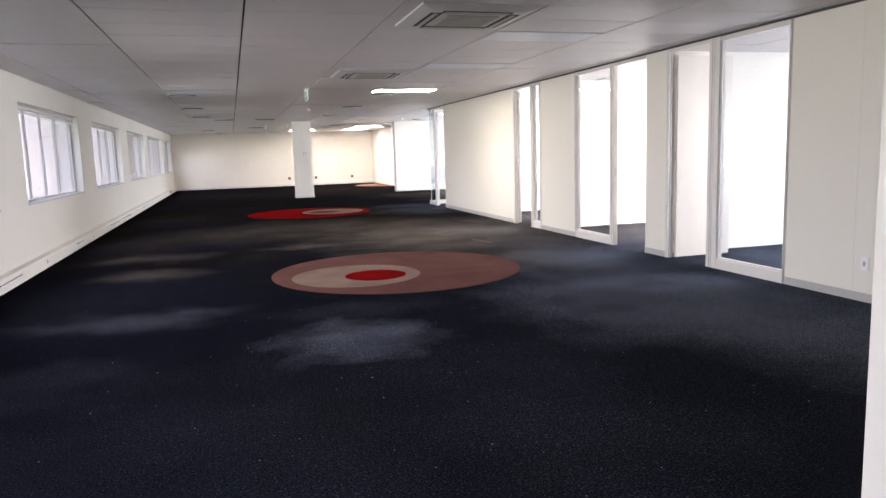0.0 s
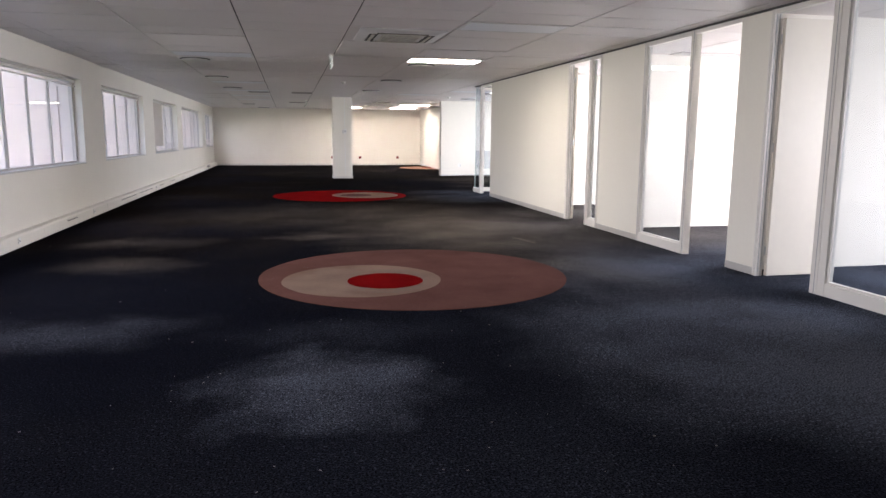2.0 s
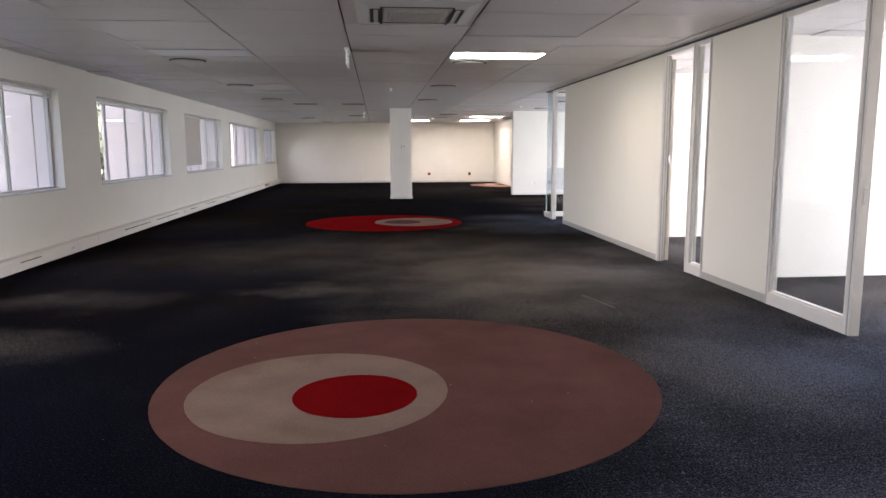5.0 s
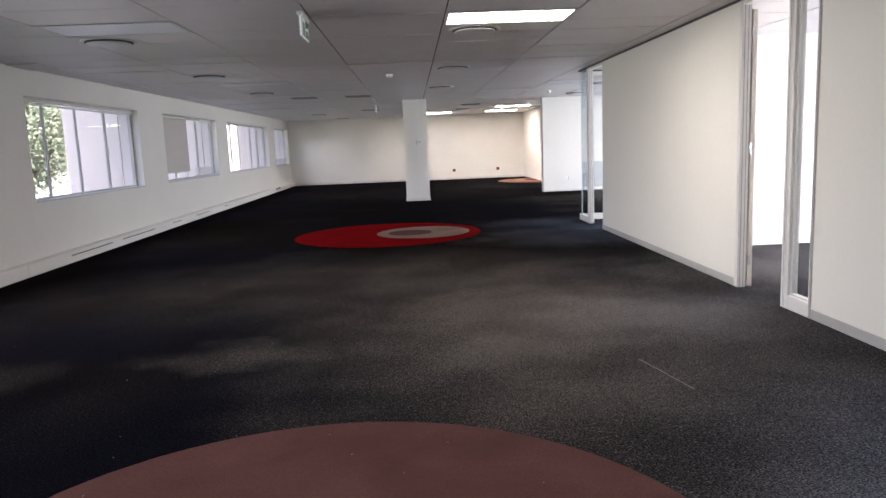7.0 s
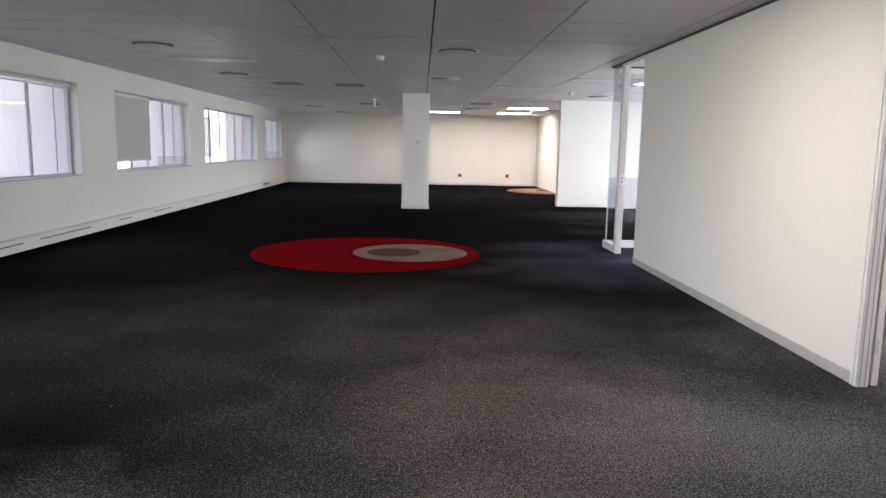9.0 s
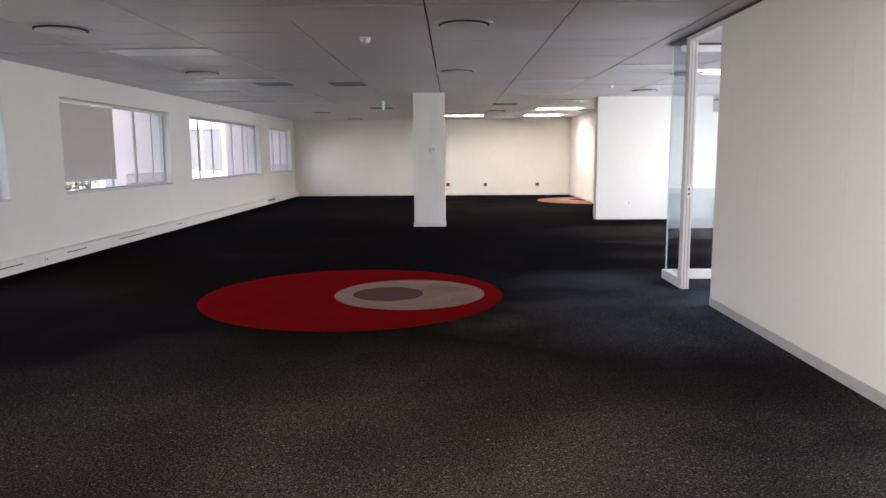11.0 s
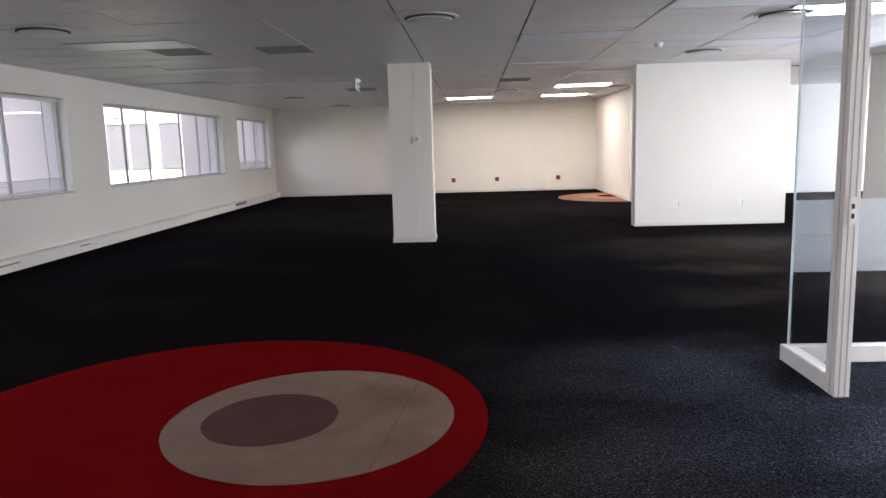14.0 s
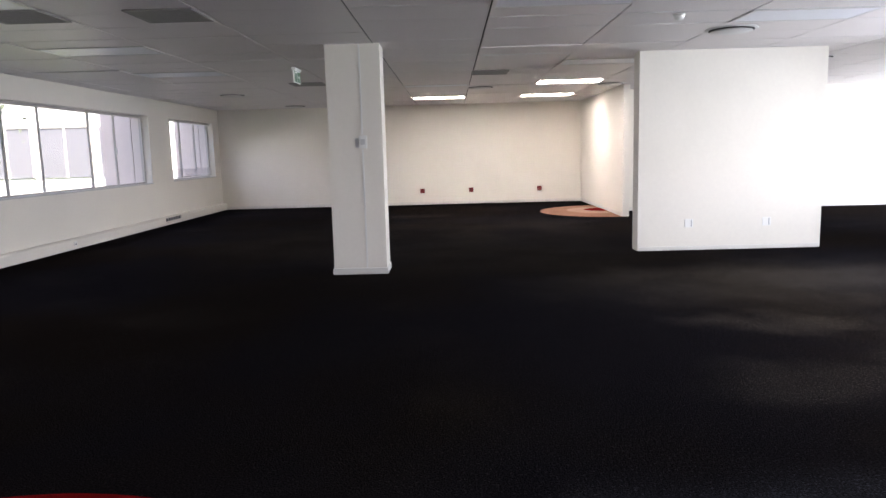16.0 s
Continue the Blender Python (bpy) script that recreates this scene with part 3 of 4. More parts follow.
# ---- skirting boards ----
for nm, b, mt in (("baseboard_north", (XW + 0.11, 6.765, YN - 0.014, YN, 0, 0.075), ALU), ("baseboard_side", (6.763, 6.775, 30.43, YN - 0.02, 0, 0.075), ALU),
                  ("baseboard_block", (5.86, 8.18, 25.768, 25.78, 0, 0.05), ALU), ("baseboard_bay", (6.905, XE, 31.637, 31.65, 0, 0.075), ALU)):
    structure(nm, soft(boxes(b), 0.003), mt, "low white skirting at the wall foot", "skirting")

# ---- office partition ----
TOP = 2.518
structure("trim_partition", boxes((XP0 - 0.012, XP1 + 0.012, 1.62, 18.78, TOP, H)), TRIM, "dark shadow trim between partition and ceiling", "trim")


def solid_panel(n, a, b, seams=()):
    w = thing("wall_partition_%d" % n, pose(0, a, 0), "cream vinyl-clad office partition with grey skirting", "wall", kind="structure")
    cuts = [a, *seams, b]
    for p, q in zip(cuts, cuts[1:]):
        part("panel", boxes((XP0, XP1, p - a + 0.001, q - a - 0.001, 0.075, TOP)), PANEL, w)
    part("skirting", soft(boxes((XP0 - 0.008, XP1 + 0.008, 0.001, b - a - 0.001, 0, 0.075)), 0.002), GREYALU, w)
    return w


solid_panel(1, 1.62, 5.99, (2.8, 4.0, 5.2))
solid_panel(2, 7.96, 8.415)
solid_panel(3, 10.36, 11.63)
solid_panel(4, 12.86, 17.34, (14.06, 15.26, 16.46))


def post(bm, a, b, z0=0.0, z1=TOP, deep=0.012):
    """An aluminium upright with two grooves on its faces."""
    mid = (a + b) / 2
    box(bm, XP0 - deep, XP1 + deep, a, mid - 0.004, z0, z1)
    box(bm, XP0 - deep + 0.006, XP1 + deep - 0.006, mid - 0.004, mid + 0.004, z0, z1)
    box(bm, XP0 - deep, XP1 + deep, mid + 0.004, b, z0, z1)


def gaskets(parent, *at):
    """Thin grey seal lines on the faces of uprights that look down the room."""
    for y in at:
        for x in (XP0 + 0.008, XP1 - 0.015):
            part("seal", boxes((x, x + 0.007, y - 0.0015, y, 0.0, TOP)), GREYPLASTIC, parent, "grey rubber seal")


def glazed_screen(n, a, b, wa, wb, foot=0.11):
    """Full-height glazing between two posts of the widths wa and wb."""
    w = thing("window_%d" % n, pose(0, 0, 0), "full-height clear glass screen in white aluminium", "glass screen", kind="structure")
    bm = bmesh.new()
    post(bm, a, a + wa)
    part("post", bm, ALU, w)
    bm = bmesh.new()
    post(bm, b - wb, b)
    part("post", bm, ALU, w)
    for y in (a + wa * 0.35, b - wb * 0.3):
        part("seal", boxes((XP0 - 0.0135, XP0 - 0.012, y - 0.004, y + 0.004, 0, TOP)), GREYPLASTIC, w, "grey rubber seal")
    part("foot_rail", soft(boxes((XP0 - 0.012, XP1 + 0.012, a + wa, b - wb, 0, foot)), 0.003), ALU, w)
    part("head_rail", boxes((XP0 - 0.004, XP1 + 0.004, a + wa, b - wb, TOP - 0.05, TOP)), ALU, w)
    for y0, y1 in ((a + wa, a + wa + 0.02), (b - wb - 0.02, b - wb)):
        part("glazing_bead", boxes((XP0 + 0.008, XP1 - 0.008, y0, y1, foot, TOP - 0.05)), ALU, w)
    part("bead_low", boxes((XP0 + 0.008, XP1 - 0.008, a + wa + 0.02, b - wb - 0.02, foot, foot + 0.018)), ALU, w)
    g = part("pane", boxes((5.194, 5.200, a + wa + 0.02, b - wb - 0.02, foot + 0.018, TOP - 0.05)), GLASS, w)
    g.visible_shadow = False
    return w


glazed_screen(11, 5.99, 7.17, 0.022, 0.17)
glazed_screen(12, 9.22, 10.36, 0.08, 0.045)
glazed_screen(13, 11.63, 12.04, 0.022, 0.10)


def lever_handle(parent, m):
    bm = bmesh.new()
    box(bm, -0.02, 0.02, -0.006, 0, -0.09, 0.09)
    box(bm, -0.009, 0.009, -0.045, -0.006, 0.02, 0.038)
    box(bm, -0.009, 0.11, -0.055, -0.041, 0.02, 0.038)
    soft(bm, 0.003)
    bmesh.ops.transform(bm, matrix=m, verts=bm.verts)
    return part("handle", bm, CHROME, parent, "chrome lever handle")


def hinges(parent, x, y):
    for z in (0.25, 1.25, 2.25):
        bm = bmesh.new()
        lathe(bm, ((0.007, z - 0.045), (0.008, z - 0.045), (0.008, z + 0.045), (0.007, z + 0.045)), 10, x, y)
        box(bm, x - 0.002, x + 0.03, y + 0.001, y + 0.004, z - 0.045, z + 0.045)
        part("hinge", bm, CHROME, parent, "steel hinge")


def head_jamb(parent, a, b):
    part("head_jamb", boxes((XP0 - 0.006, XP1 + 0.006, a, b, TOP - 0.04, TOP)), ALU, parent)


def jamb(parent, a, b):
    bm = bmesh.new()
    post(bm, a, b)
    return part("jamb", bm, ALU, parent)


d1 = thing("door_1", pose(0, 0, 0), "cream office door standing open in a white aluminium frame", "door", kind="structure")
jamb(d1, 7.91, 7.96)
head_jamb(d1, 7.17, 7.91)
leaf = part("leaf", soft(boxes((5.246, 6.02, 7.862, 7.904, 0.008, 2.44)), 0.002), DOOR, d1, "cream laminate door leaf")
lever_handle(leaf, pose(5.955, 7.862, 1.02, 0, 0, 0) @ Matrix.Diagonal((-1, 1, 1, 1)))
lever_handle(leaf, pose(5.955, 7.904, 1.02, 0, 0, 180))
hinges(d1, 5.238, 7.898)

d2 = thing("door_2", pose(0, 0, 0), "open office doorway framed in white aluminium", "door", kind="structure")
head_jamb(d2, 8.415, 9.22)
part("strike_plate", boxes((5.185, 5.21, 9.214, 9.219, 0.97, 1.09)), CHROME, d2, "steel strike plate")

d3 = thing("door_3", pose(0, 0, 0), "office door folded back inside its white frame", "door", kind="structure")
jamb(d3, 12.80, 12.86)
head_jamb(d3, 12.04, 12.80)
part("leaf", soft(boxes((5.252, 5.294, 12.80, 13.54, 0.008, 2.44)), 0.002), DOOR, d3, "cream laminate door leaf")
hinges(d3, 5.245, 12.795)

d4 = thing("door_4", pose(0, 0, 0), "open doorway beside the glass corner", "door", kind="structure")
head_jamb(d4, 17.34, 18.12)
part("strike_plate", soft(boxes((5.18, 5.215, 18.110, 18.119, 0.93, 1.07)), 0.002), PLASTIC, d4, "white strike plate")
part("strike_hole", boxes((5.190, 5.205, 18.107, 18.1095, 0.96, 0.985)), BLACK, d4)
part("strike_hole", boxes((5.190, 5.205, 18.107, 18.1095, 1.01, 1.035)), BLACK, d4)

gaskets(d1, 7.91)
gaskets(d3, 12.80)
# glass corner past the last doorway
corner = thing("window_14", pose(0, 0, 0), "frameless glass corner on a white rail with a frosted band", "glass screen", kind="structure")
bm = bmesh.new()
post(bm, 18.12, 18.22)
part("post", bm, ALU, corner)
gaskets(corner, 18.12)
part("foot_rail", soft(boxes((XP0 - 0.012, XP1 + 0.012, 18.22, 18.79, 0, 0.10)), 0.003), ALU, corner)
part("foot_rail", soft(boxes((XP1 + 0.012, XO, 18.71, 18.79, 0, 0.10)), 0.003), ALU, corner)
part("head_trim", boxes((XP1 + 0.012, XO, 18.71, 18.79, TOP, H)), TRIM, corner, "dark shadow trim")
part("head_rail", soft(boxes((5.26, XO, 18.725, 18.74, TOP - 0.07, TOP - 0.001)), 0.002), ALU, corner)
g = part("pane", boxes((5.192, 5.202, 18.22, 18.755, 0.10, TOP)), GLASS, corner)
g.visible_shadow = False
part("glass_edge", boxes((5.190, 5.2015, 18.7555, 18.764, 0.10, TOP)), GLASSEDGE, corner, "pale green polished glass edge")
x = 5.202
for nx in (6.02, 7.1, 8.2, XO):
    g = part("pane", boxes((x, nx, 18.745, 18.755, 0.10, TOP)), GLASS, corner)
    g.visible_shadow = False
    part("film_band", boxes((x, nx, 18.756, 18.7575, 0.56, 1.0)), FROST, corner, "frosted film band")
    if nx < XO:
        part("post", boxes((nx, nx + 0.05, 18.715, 18.785, 0.10, TOP)), ALU, corner)
        x = nx + 0.05

# ---- column ----
col = thing("column", pose(2.385, 24.72, 0), "square white plastered column with a surface conduit", "column", kind="structure")
part("shaft", soft(boxes((-0.30, 0.30, -0.20, 0.20, 0, H)), 0.006), WALL, col)
part("skirting", soft(boxes((-0.312, 0.312, -0.212, 0.212, 0, 0.07)), 0.003), ALU, col)
part("conduit", soft(boxes((0.067, 0.087, -0.207, -0.199, 0.07, 1.40)), 0.003), PLASTIC, col, "white cable conduit")
part("conduit", soft(boxes((0.067, 0.087, -0.207, -0.199, 1.56, H)), 0.003), PLASTIC, col, "white cable conduit")
swbox = part("switch_box", soft(boxes((0.04, 0.13, -0.235, -0.20, 1.41, 1.55)), 0.005), PLASTIC, col, "white wall switch box")
part("switch", soft(boxes((0.06, 0.11, -0.243, -0.234, 1.45, 1.51)), 0.002), VENTPAINT, swbox)
part("side_plate", soft(boxes((0.0, 0.035, -0.212, -0.20, 1.42, 1.52)), 0.003), VENTPAINT, col, "grey plate")

# ---- sockets ----


def wall_socket(x, y, z, mat, label, group, size=0.09):
    r = thing("wall_socket", pose(x, y, z), label, "socket", group)
    part("plate", soft(boxes((-size / 2, size / 2, -0.012, 0, -size / 2, size / 2)), 0.003), mat, r)
    if mat is PLASTIC:
        # this grey bar draws the shadow line at the plate's right side
        part("rocker", soft(boxes((0.022, 0.034, -0.016, -0.012, -size * 0.4, size * 0.4)), 0.002), GREYPLASTIC, r)
        return r
    for q in (-0.018, 0.018):
        part("pin_hole", boxes((q - 0.005, q + 0.005, -0.0135, -0.0118, -0.008, 0.008)), BLACK, r)
    part("rocker", soft(boxes((-0.012, 0.012, -0.017, -0.012, 0.018, 0.036)), 0.002), BLACK, r)
    return r


for x in (2.68, 3.94, 5.70):
    wall_socket(x, YN, 0.355, REDPLUG, "red power outlet low on the cream end wall", "red outlets", 0.115)
for x in (6.50, 7.50):
    wall_socket(x, 25.78, 0.35, PLASTIC, "white power outlet low on the free-standing wall", "white outlets", 0.11)
ps = thing("wall_socket", pose(XP0, 5.08, 0.33, 0, 0, -90), "white outlet plate low on the cream partition", "socket")
part("plate", soft(boxes((-0.04, 0.04, -0.012, 0, -0.06, 0.06)), 0.003), PLASTIC, ps)
part("rocker", soft(boxes((-0.012, 0.012, -0.017, -0.012, -0.02, 0.02)), 0.002), GREYPLASTIC, ps)
sw = thing("light_switch", pose(1.355, 1.56, 1.25), "white light switch on the entrance wall end", "switch")
part("plate", soft(boxes((-0.012, 0, -0.04, 0.04, -0.06, 0.06)), 0.003), PLASTIC, sw)
part("rocker", soft(boxes((-0.018, -0.012, -0.015, 0.015, -0.025, 0.025)), 0.002), PLASTIC, sw)

# ---- ceiling fittings ----


def troffer(x, y, lit, wide=1.19, deep=0.6):
    t = thing("ceiling_light", pose(x, y, H), "recessed fluorescent ceiling panel, " + ("lit" if lit else "switched off"), "ceiling light", "lit panels" if lit else "unlit panels")
    a, b = wide / 2 - 0.006, deep / 2 - 0.004
    fr = boxes((-a, a, -b, -b + 0.03, -0.010, -0.003), (-a, a, b - 0.03, b, -0.010, -0.003), (-a, -a + 0.03, -b + 0.03, b - 0.03, -0.010, -0.003), (a - 0.03, a, -b + 0.03, b - 0.03, -0.010, -0.003))
    part("frame", fr, VENTPAINT, t)
    if lit:
        part("diffuser", boxes((-a + 0.03, a - 0.03, -b + 0.03, b - 0.03, -0.007, -0.004)), TUBE, t, "glowing white diffuser")
    else:
        part("diffuser", boxes((-a + 0.03, a - 0.03, -b + 0.03, b - 0.03, -0.007, -0.004)), DIFFUSER, t)
    return t


for x, y in ((3.205, 13.34), (5.585, 29.54), (5.585, 32.54), (3.205, 32.54), (6.775, 21.4)):
    troffer(x, y, True)
for x, y in ((-0.365, 13.34), (-0.365, 19.04), (-0.365, 24.58), (-0.365, 22.05), (3.205, 9.74), (3.205, 7.34), (4.395, 22.5), (4.395, 25.45), (5.585, 26.7),
             (-0.365, 26.9), (6.775, 23.54), (5.585, 20.76), (3.205, 29.75)):
    troffer(x, y, False)


def round_diffuser(x, y):
    r = thing("air_diffuser", pose(x, y, H), "round off-white ceiling air diffuser with dark slot", "air vent", "round diffusers")
    part("base_plate", soft(boxes((-0.293, 0.293, -0.293, 0.293, -0.005, -0.002)), 0.001), CEIL, r)
    part("rim", lathe(bmesh.new(), ((0.225, -0.005), (0.262, -0.005), (0.262, -0.010), (0.25, -0.016), (0.225, -0.014)), 48), VENTPAINT, r, smooth=True)
    part("slot", ring(bmesh.new(), 0.185, 0.226, -0.022, -0.006, 48), BLACK, r, "dark air slot")
    part("inner_plate", lathe(bmesh.new(), ((0.0, -0.018), (0.195, -0.024), (0.21, -0.029), (0.195, -0.036), (0.0, -0.040)), 48), VENTPAINT, r, smooth=True)
    return r


for x, y in ((-0.70, 14.0), (-0.70, 17.5), (-0.64, 20.93), (-0.74, 30.4), (-0.3, 33.9), (2.95, 13.98), (2.93, 17.45), (2.90, 21.0), (4.03, 30.15), (6.38, 24.25), (6.25, 21.5), (6.45, 30.1), (8.6, 26.9)):
    round_diffuser(x, y)


def cassette(x, y):
    c = thing("air_conditioner", pose(x, y, H), "white ceiling cassette air conditioner with four slots", "air conditioner", "ceiling cassettes")
    bm = bmesh.new()
    s = 0.5
    top = [bm.verts.new((sx * s, sy * s, -0.001)) for sx, sy in ((-1, -1), (1, -1), (1, 1), (-1, 1))]
    mid = [bm.verts.new((sx * s, sy * s, -0.015)) for sx, sy in ((-1, -1), (1, -1), (1, 1), (-1, 1))]
    low = [bm.verts.new((sx * 0.40, sy * 0.40, -0.04)) for sx, sy in ((-1, -1), (1, -1), (1, 1), (-1, 1))]
    for lo, hi in ((top, mid), (mid, low)):
        for i in range(4):
            bm.faces.new((lo[i], lo[(i + 1) % 4], hi[(i + 1) % 4], hi[i]))
    bm.faces.new(low[::-1])
    bm.faces.new(top)
    bmesh.ops.recalc_face_normals(bm, faces=bm.faces)
    part("panel", bm, VENTPAINT, c)
    part("intake_grille", soft(boxes((-0.235, 0.235, -0.235, 0.235, -0.052, -0.04)), 0.006), GRILLE, c, "yellowed intake grille")
    for k in range(9):
        q = -0.2 + k * 0.05
        part("grille_slot", boxes((-0.21, 0.21, q - 0.008, q + 0.008, -0.0535, -0.0515)), DUSTY, c)
    for rz in (0, 90, 180, 270):
        m = pose(0, 0, 0, 0, 0, rz)
        b1, b2 = boxes((-0.30, 0.30, 0.285, 0.385, -0.0425, -0.0385)), boxes((-0.28, 0.28, 0.318, 0.355, -0.047, -0.042))
        for b in (b1, b2):
            bmesh.ops.transform(b, matrix=m, verts=b.verts)
        part("air_slot", b1, BLACK, c, "dark air outlet")
        part("louvre", b2, GRILLE, c)
    return c


cassette(2.06, 6.37)
cassette(2.05, 10.64)


def return_grille(x, y, w, d):
    r = thing("return_grille", pose(x, y, H), "dusty grey square return-air grille in the ceiling", "air vent", "return grilles")
    a, b = w / 2, d / 2
    part("backing", boxes((-a + 0.02, a - 0.02, -b + 0.02, b - 0.02, -0.005, -0.003)), BLACK, r)
    fr = boxes((-a, a, -b, -b + 0.025, -0.014, -0.002), (-a, a, b - 0.025, b, -0.014, -0.002), (-a, -a + 0.025, -b + 0.025, b - 0.025, -0.014, -0.002), (a - 0.025, a, -b + 0.025, b - 0.025, -0.014, -0.002))
    part("frame", fr, DUSTY, r)
    q = -b + 0.04
    while q < b - 0.03:
        part("slat", boxes((-a + 0.025, a - 0.025, q, q + 0.017, -0.011, -0.006)), DUSTY, r)
        q += 0.026
    return r


for x, y in ((1.12, 22.73), (-0.06, 22.6), (1.06, 28.75), (4.06, 27.7)):
    return_grille(x, y, 0.56, 0.54)


def smoke_detector(x, y):
    r = thing("smoke_detector", pose(x, y, H), "small white domed smoke detector on the ceiling", "smoke detector", "smoke detectors")
    part("base", lathe(bmesh.new(), ((0.03, -0.001), (0.055, -0.001), (0.055, -0.014), (0.03, -0.018)), 28), PLASTIC, r, smooth=True)
    part("head", lathe(bmesh.new(), ((0.02, -0.016), (0.046, -0.018), (0.046, -0.036), (0.036, -0.052), (0.0, -0.056)), 28), PLASTIC, r, smooth=True)
    return r


for x, y in ((1.96, 18.2), (5.55, 23.35)):
    smoke_detector(x, y)


def exit_sign(x, y0, y1):
    r = thing("exit_sign", pose(x, (y0 + y1) / 2, H), "slim hanging exit sign with a white and green face", "exit sign", "exit signs")
    hw = (y1 - y0) / 2
    part("mount", soft(boxes((-0.025, 0.025, -hw, hw, -0.035, -0.001)), 0.004), PLASTIC, r)
    part("plate", soft(boxes((-0.008, 0.008, -hw, hw, -0.20, -0.035)), 0.003), SIGNWHITE, r)
    for s in (-1, 1):
        a, b = sorted((s * 0.008, s * 0.0105))
        part("green_field", boxes((a, b, -hw + 0.012, hw - 0.012, -0.19, -0.045)), GREEN, r, "green pictogram field")
        c, d = sorted((s * 0.0105, s * 0.0125))
        part("door_mark", boxes((c, d, -hw + 0.03, -hw + 0.045, -0.18, -0.055), (c, d, -0.035, -0.02, -0.18, -0.055), (c, d, -hw + 0.045, -0.035, -0.07, -0.055)), SIGNWHITE, r, "white doorway mark")
        part("arrow_bar", boxes((c, d, 0.02, hw - 0.05, -0.127, -0.108), (c, d, hw - 0.065, hw - 0.05, -0.15, -0.127), (c, d, hw - 0.065, hw - 0.05, -0.108, -0.085)), SIGNWHITE, r, "white arrow mark")
    return r


exit_sign(1.38, 12.75, 13.17)
exit_sign(1.33, 26.4, 26.8)

# a pale splinter left on the carpet
sp = soft(boxes((-0.003, 0.003, -0.29, 0.29, 0.001, 0.005)), 0.002)
tagged(part("wood_splinter", sp, TWIG), "pale thin wooden splinter lying on dark carpet", "debris").matrix_world = pose(3.69, 10.595, 0.0, 0, 0, 12.3)

# lint and crumbs on the pile
lint_rng = random.Random(12)
bm = bmesh.new()
for k in range(300):
    x, y = lint_rng.gauss(1.2, 1.8), lint_rng.uniform(1.2, 15.0) if k % 3 else lint_rng.uniform(1.2, 6.0)
    if not -2.3 < x < 5.0:
        continue
    a, s, q = lint_rng.uniform(0, math.pi), lint_rng.uniform(0.002, 0.006), lint_rng.uniform(0.0008, 0.0014)
    v = box(bm, -s, s, -q, q, 0.0005, 0.0025)
    bmesh.ops.transform(bm, matrix=pose(x, y, 0.004 if (x - 1.87) ** 2 + (y - 8.63) ** 2 < 2.3 else 0, 0, 0, math.degrees(a)), verts=v)
tagged(part("carpet_lint", bm, LINT), "pale lint and crumbs scattered on dark carpet", "debris", kind="stuff")

# ---- outside ----
structure("ground", boxes((-900, -2.83, -900, 900, -0.9, -0.5)), GRASS, "lawn and bushes outside the windows", "ground")
# pale strip added as a reflector to brighten the fins from below
structure("pavement", boxes((-6.1, -2.87, -30, 40, -0.495, -0.44)), CONCRETE, "added pale concrete paving that bounces light onto the facade fins", "pavement")
structure("ground_east", boxes((14.86, 900, -900, 900, -0.9, -0.5)), GRASS, "lawn on the sunny side of the building", "ground")
structure("wall_facade", boxes((-2.86, -2.825, -3, 36, -0.5, SILL - 0.02), (-2.86, -2.825, -3, 36, HEAD + 0.02, 7.0)), FINPLASTER, "pinkish plaster cladding of the outer wall", "wall")
for a, b, _ in WINS:
    structure("wall_reveal", boxes((-2.86, -2.71, b - 0.01, b, SILL, HEAD)), FINPLASTER, "pinkish plaster lining of an outer window reveal", "wall")
    f = tagged(part("facade_fin", soft(boxes((-3.5 if b > 30 else -3.85, -2.87, b + 0.02, b + 0.45, -0.5, 7.0)), 0.02), FINPLASTER), "pinkish plaster facade fin beside a window", "facade fin", "facade fins", "structure")


def neighbour(x0, x1, y0, y1, h):
    n = thing("neighbour_building", pose(x0, y0, -0.5), "white two-storey building with grey ribbon windows", "building")
    part("wall", boxes((0, x1 - x0, 0, y1 - y0, 0, h)), RENDERW, n)
    part("roof", soft(boxes((-0.5, x1 - x0 + 0.5, -0.5, y1 - y0 + 0.5, h, h + 0.4)), 0.03), CONCRETE, n)
    for z in (1.3, 4.6):
        x = 0.95
        while x < x1 - x0 - 2:
            wdw = part("window", boxes((x, x + 1.7, -0.04, 0.02, z, z + 1.7)), DARKGLASS, n)
            part("frame", boxes((x - 0.08, x, -0.08, 0.02, z, z + 1.7), (x + 1.7, x + 1.78, -0.08, 0.02, z, z + 1.7), (x - 0.08, x + 1.78, -0.08, 0.02, z + 1.7, z + 1.78), (x + 0.82, x + 0.88, -0.08, 0.02, z, z + 1.7)), ALU, wdw)
            x += 2.05
    return n


neighbour(-26, -5.5, 41, 52, 7.4)


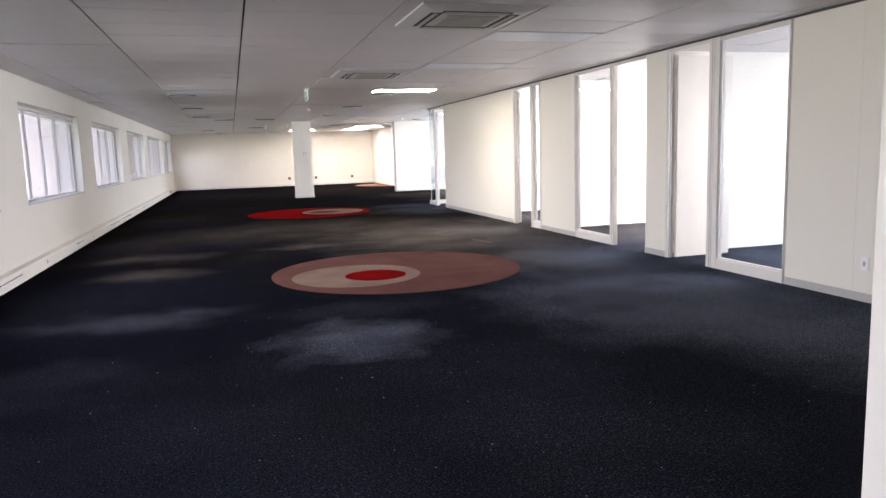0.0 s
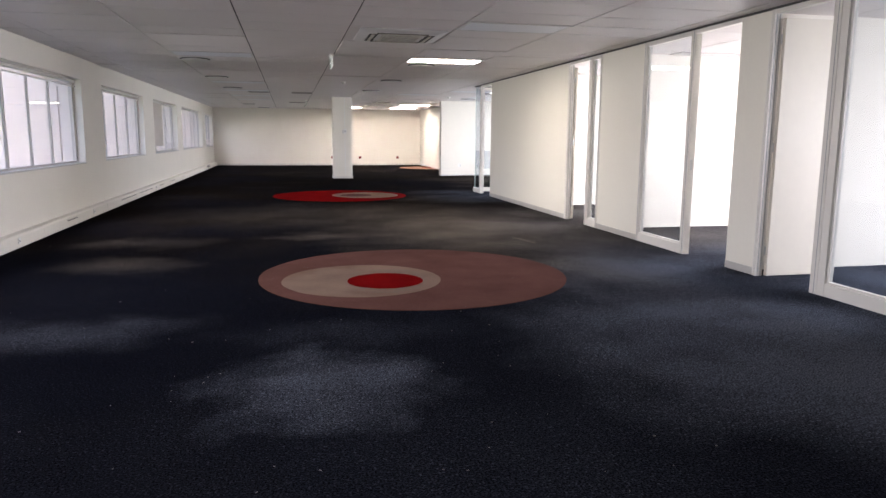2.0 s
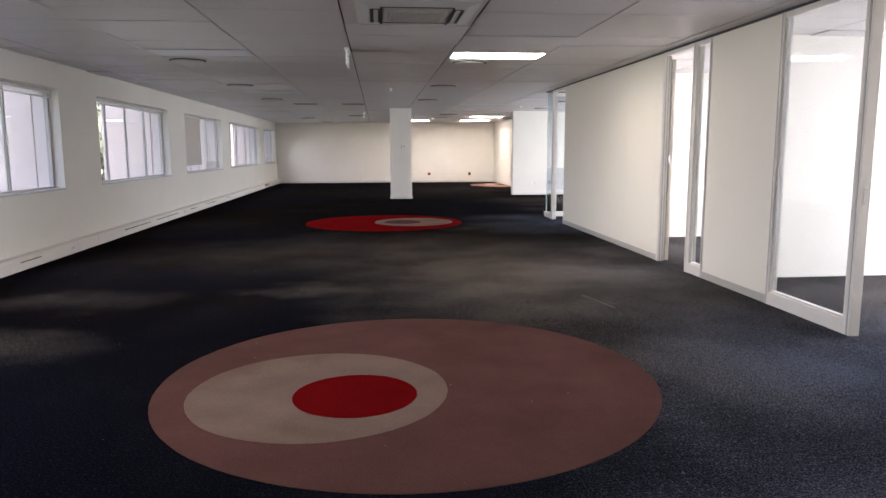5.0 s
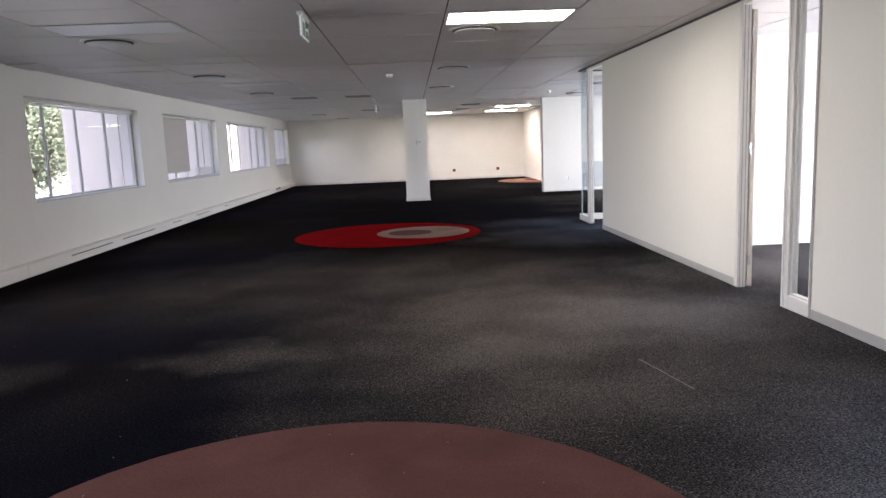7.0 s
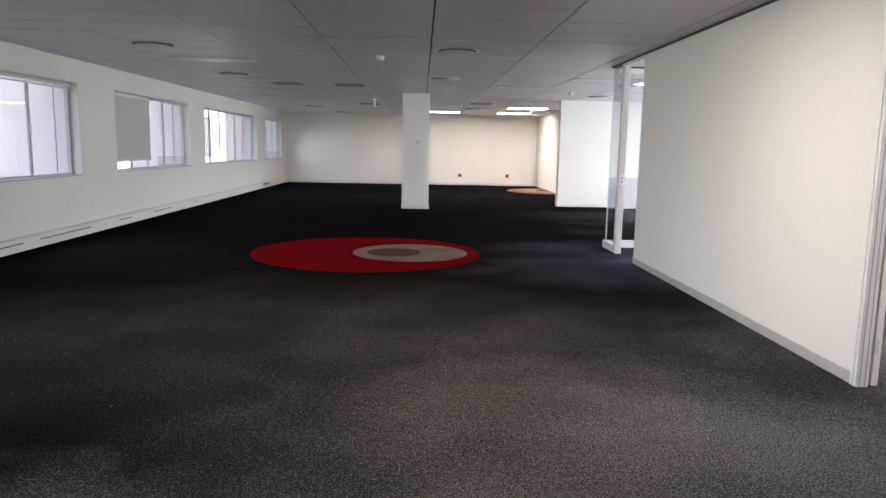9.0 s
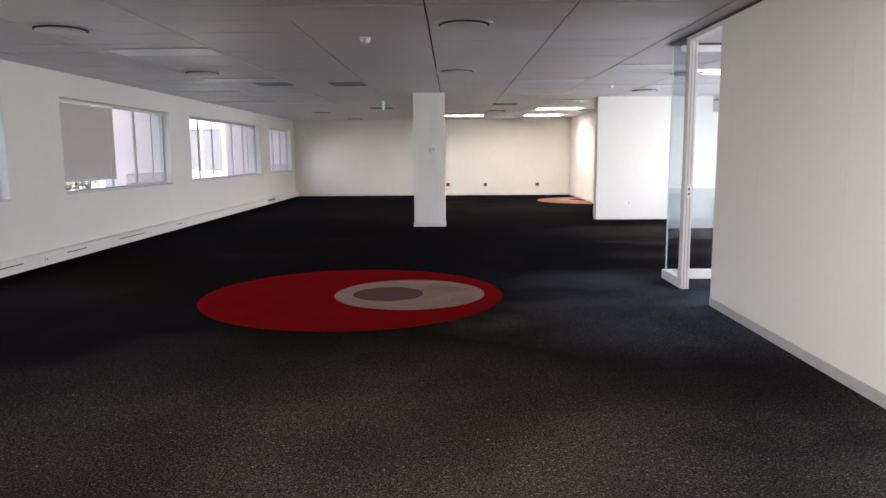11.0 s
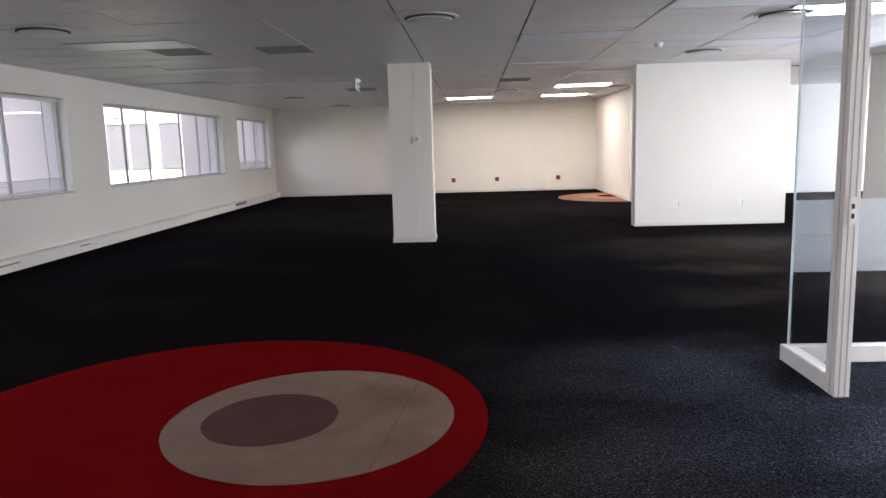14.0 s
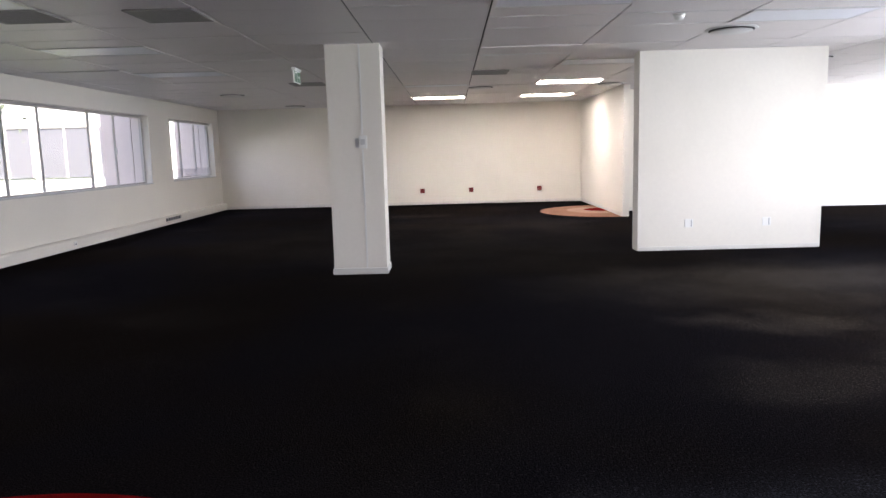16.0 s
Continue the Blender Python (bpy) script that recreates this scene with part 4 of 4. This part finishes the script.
def tree(x, y, h, seed):
    r = random.Random(seed)
    t = thing("tree", pose(x, y, -0.5), "leafy tree with slim brown trunk on the lawn", "tree", "courtyard trees")
    bm = bmesh.new()

    def limb(p, q, ra, rb, n=8):
        d = (q - p).normalized()
        u = d.orthogonal().normalized()
        v = d.cross(u)
        a = [bm.verts.new(p + ra * (math.cos(2 * math.pi * i / n) * u + math.sin(2 * math.pi * i / n) * v)) for i in range(n)]
        b = [bm.verts.new(q + rb * (math.cos(2 * math.pi * i / n) * u + math.sin(2 * math.pi * i / n) * v)) for i in range(n)]
        for i in range(n):
            bm.faces.new((a[i], a[(i + 1) % n], b[(i + 1) % n], b[i]))
        bm.faces.new(b)

    top = Vector((r.uniform(-0.3, 0.3), r.uniform(-0.3, 0.3), h * 0.5))
    limb(Vector((0, 0, 0)), top, 0.16, 0.09)
    tips = []
    for k in range(12):
        base = top * r.uniform(0.35, 1.0)
        a = r.uniform(0, 2 * math.pi)
        tip = base + Vector((math.cos(a) * r.uniform(0.8, 1.9), math.sin(a) * r.uniform(0.8, 1.9), r.uniform(0.3, h * 0.45)))
        limb(base, tip, 0.05, 0.015, 6)
        tips.append((base, tip))
    part("trunk", bm, BARK, t)
    verts, faces = [], []
    for k in range(5200):
        base, tip = r.choice(tips)
        c = base.lerp(tip, r.uniform(0.25, 1.15)) + Vector((r.gauss(0, 0.33), r.gauss(0, 0.33), r.gauss(0, 0.33)))
        u = Vector((r.gauss(0, 1), r.gauss(0, 1), r.gauss(0, 1))).normalized() * r.uniform(0.04, 0.09)
        v = u.orthogonal().normalized() * u.length * 0.45
        i = len(verts)
        verts += [c - u, c + v, c + u, c - v]
        faces.append((i, i + 1, i + 2, i + 3))
    me = bpy.data.meshes.new("crown")
    me.from_pydata([tuple(q) for q in verts], [], faces)
    me.materials.append(LEAF)
    crown = new("crown", me)
    crown.parent = t
    return t


for k, (x, y, h) in enumerate(((-7.5, 24.5, 5.2), (-9.0, 27.5, 6.0), (-7.8, 30.0, 5.0), (-11.5, 25.0, 6.5), (-11.0, 31.5, 6.0), (-13.0, 22.0, 6.0))):
    tree(x, y, h, 20 + k)
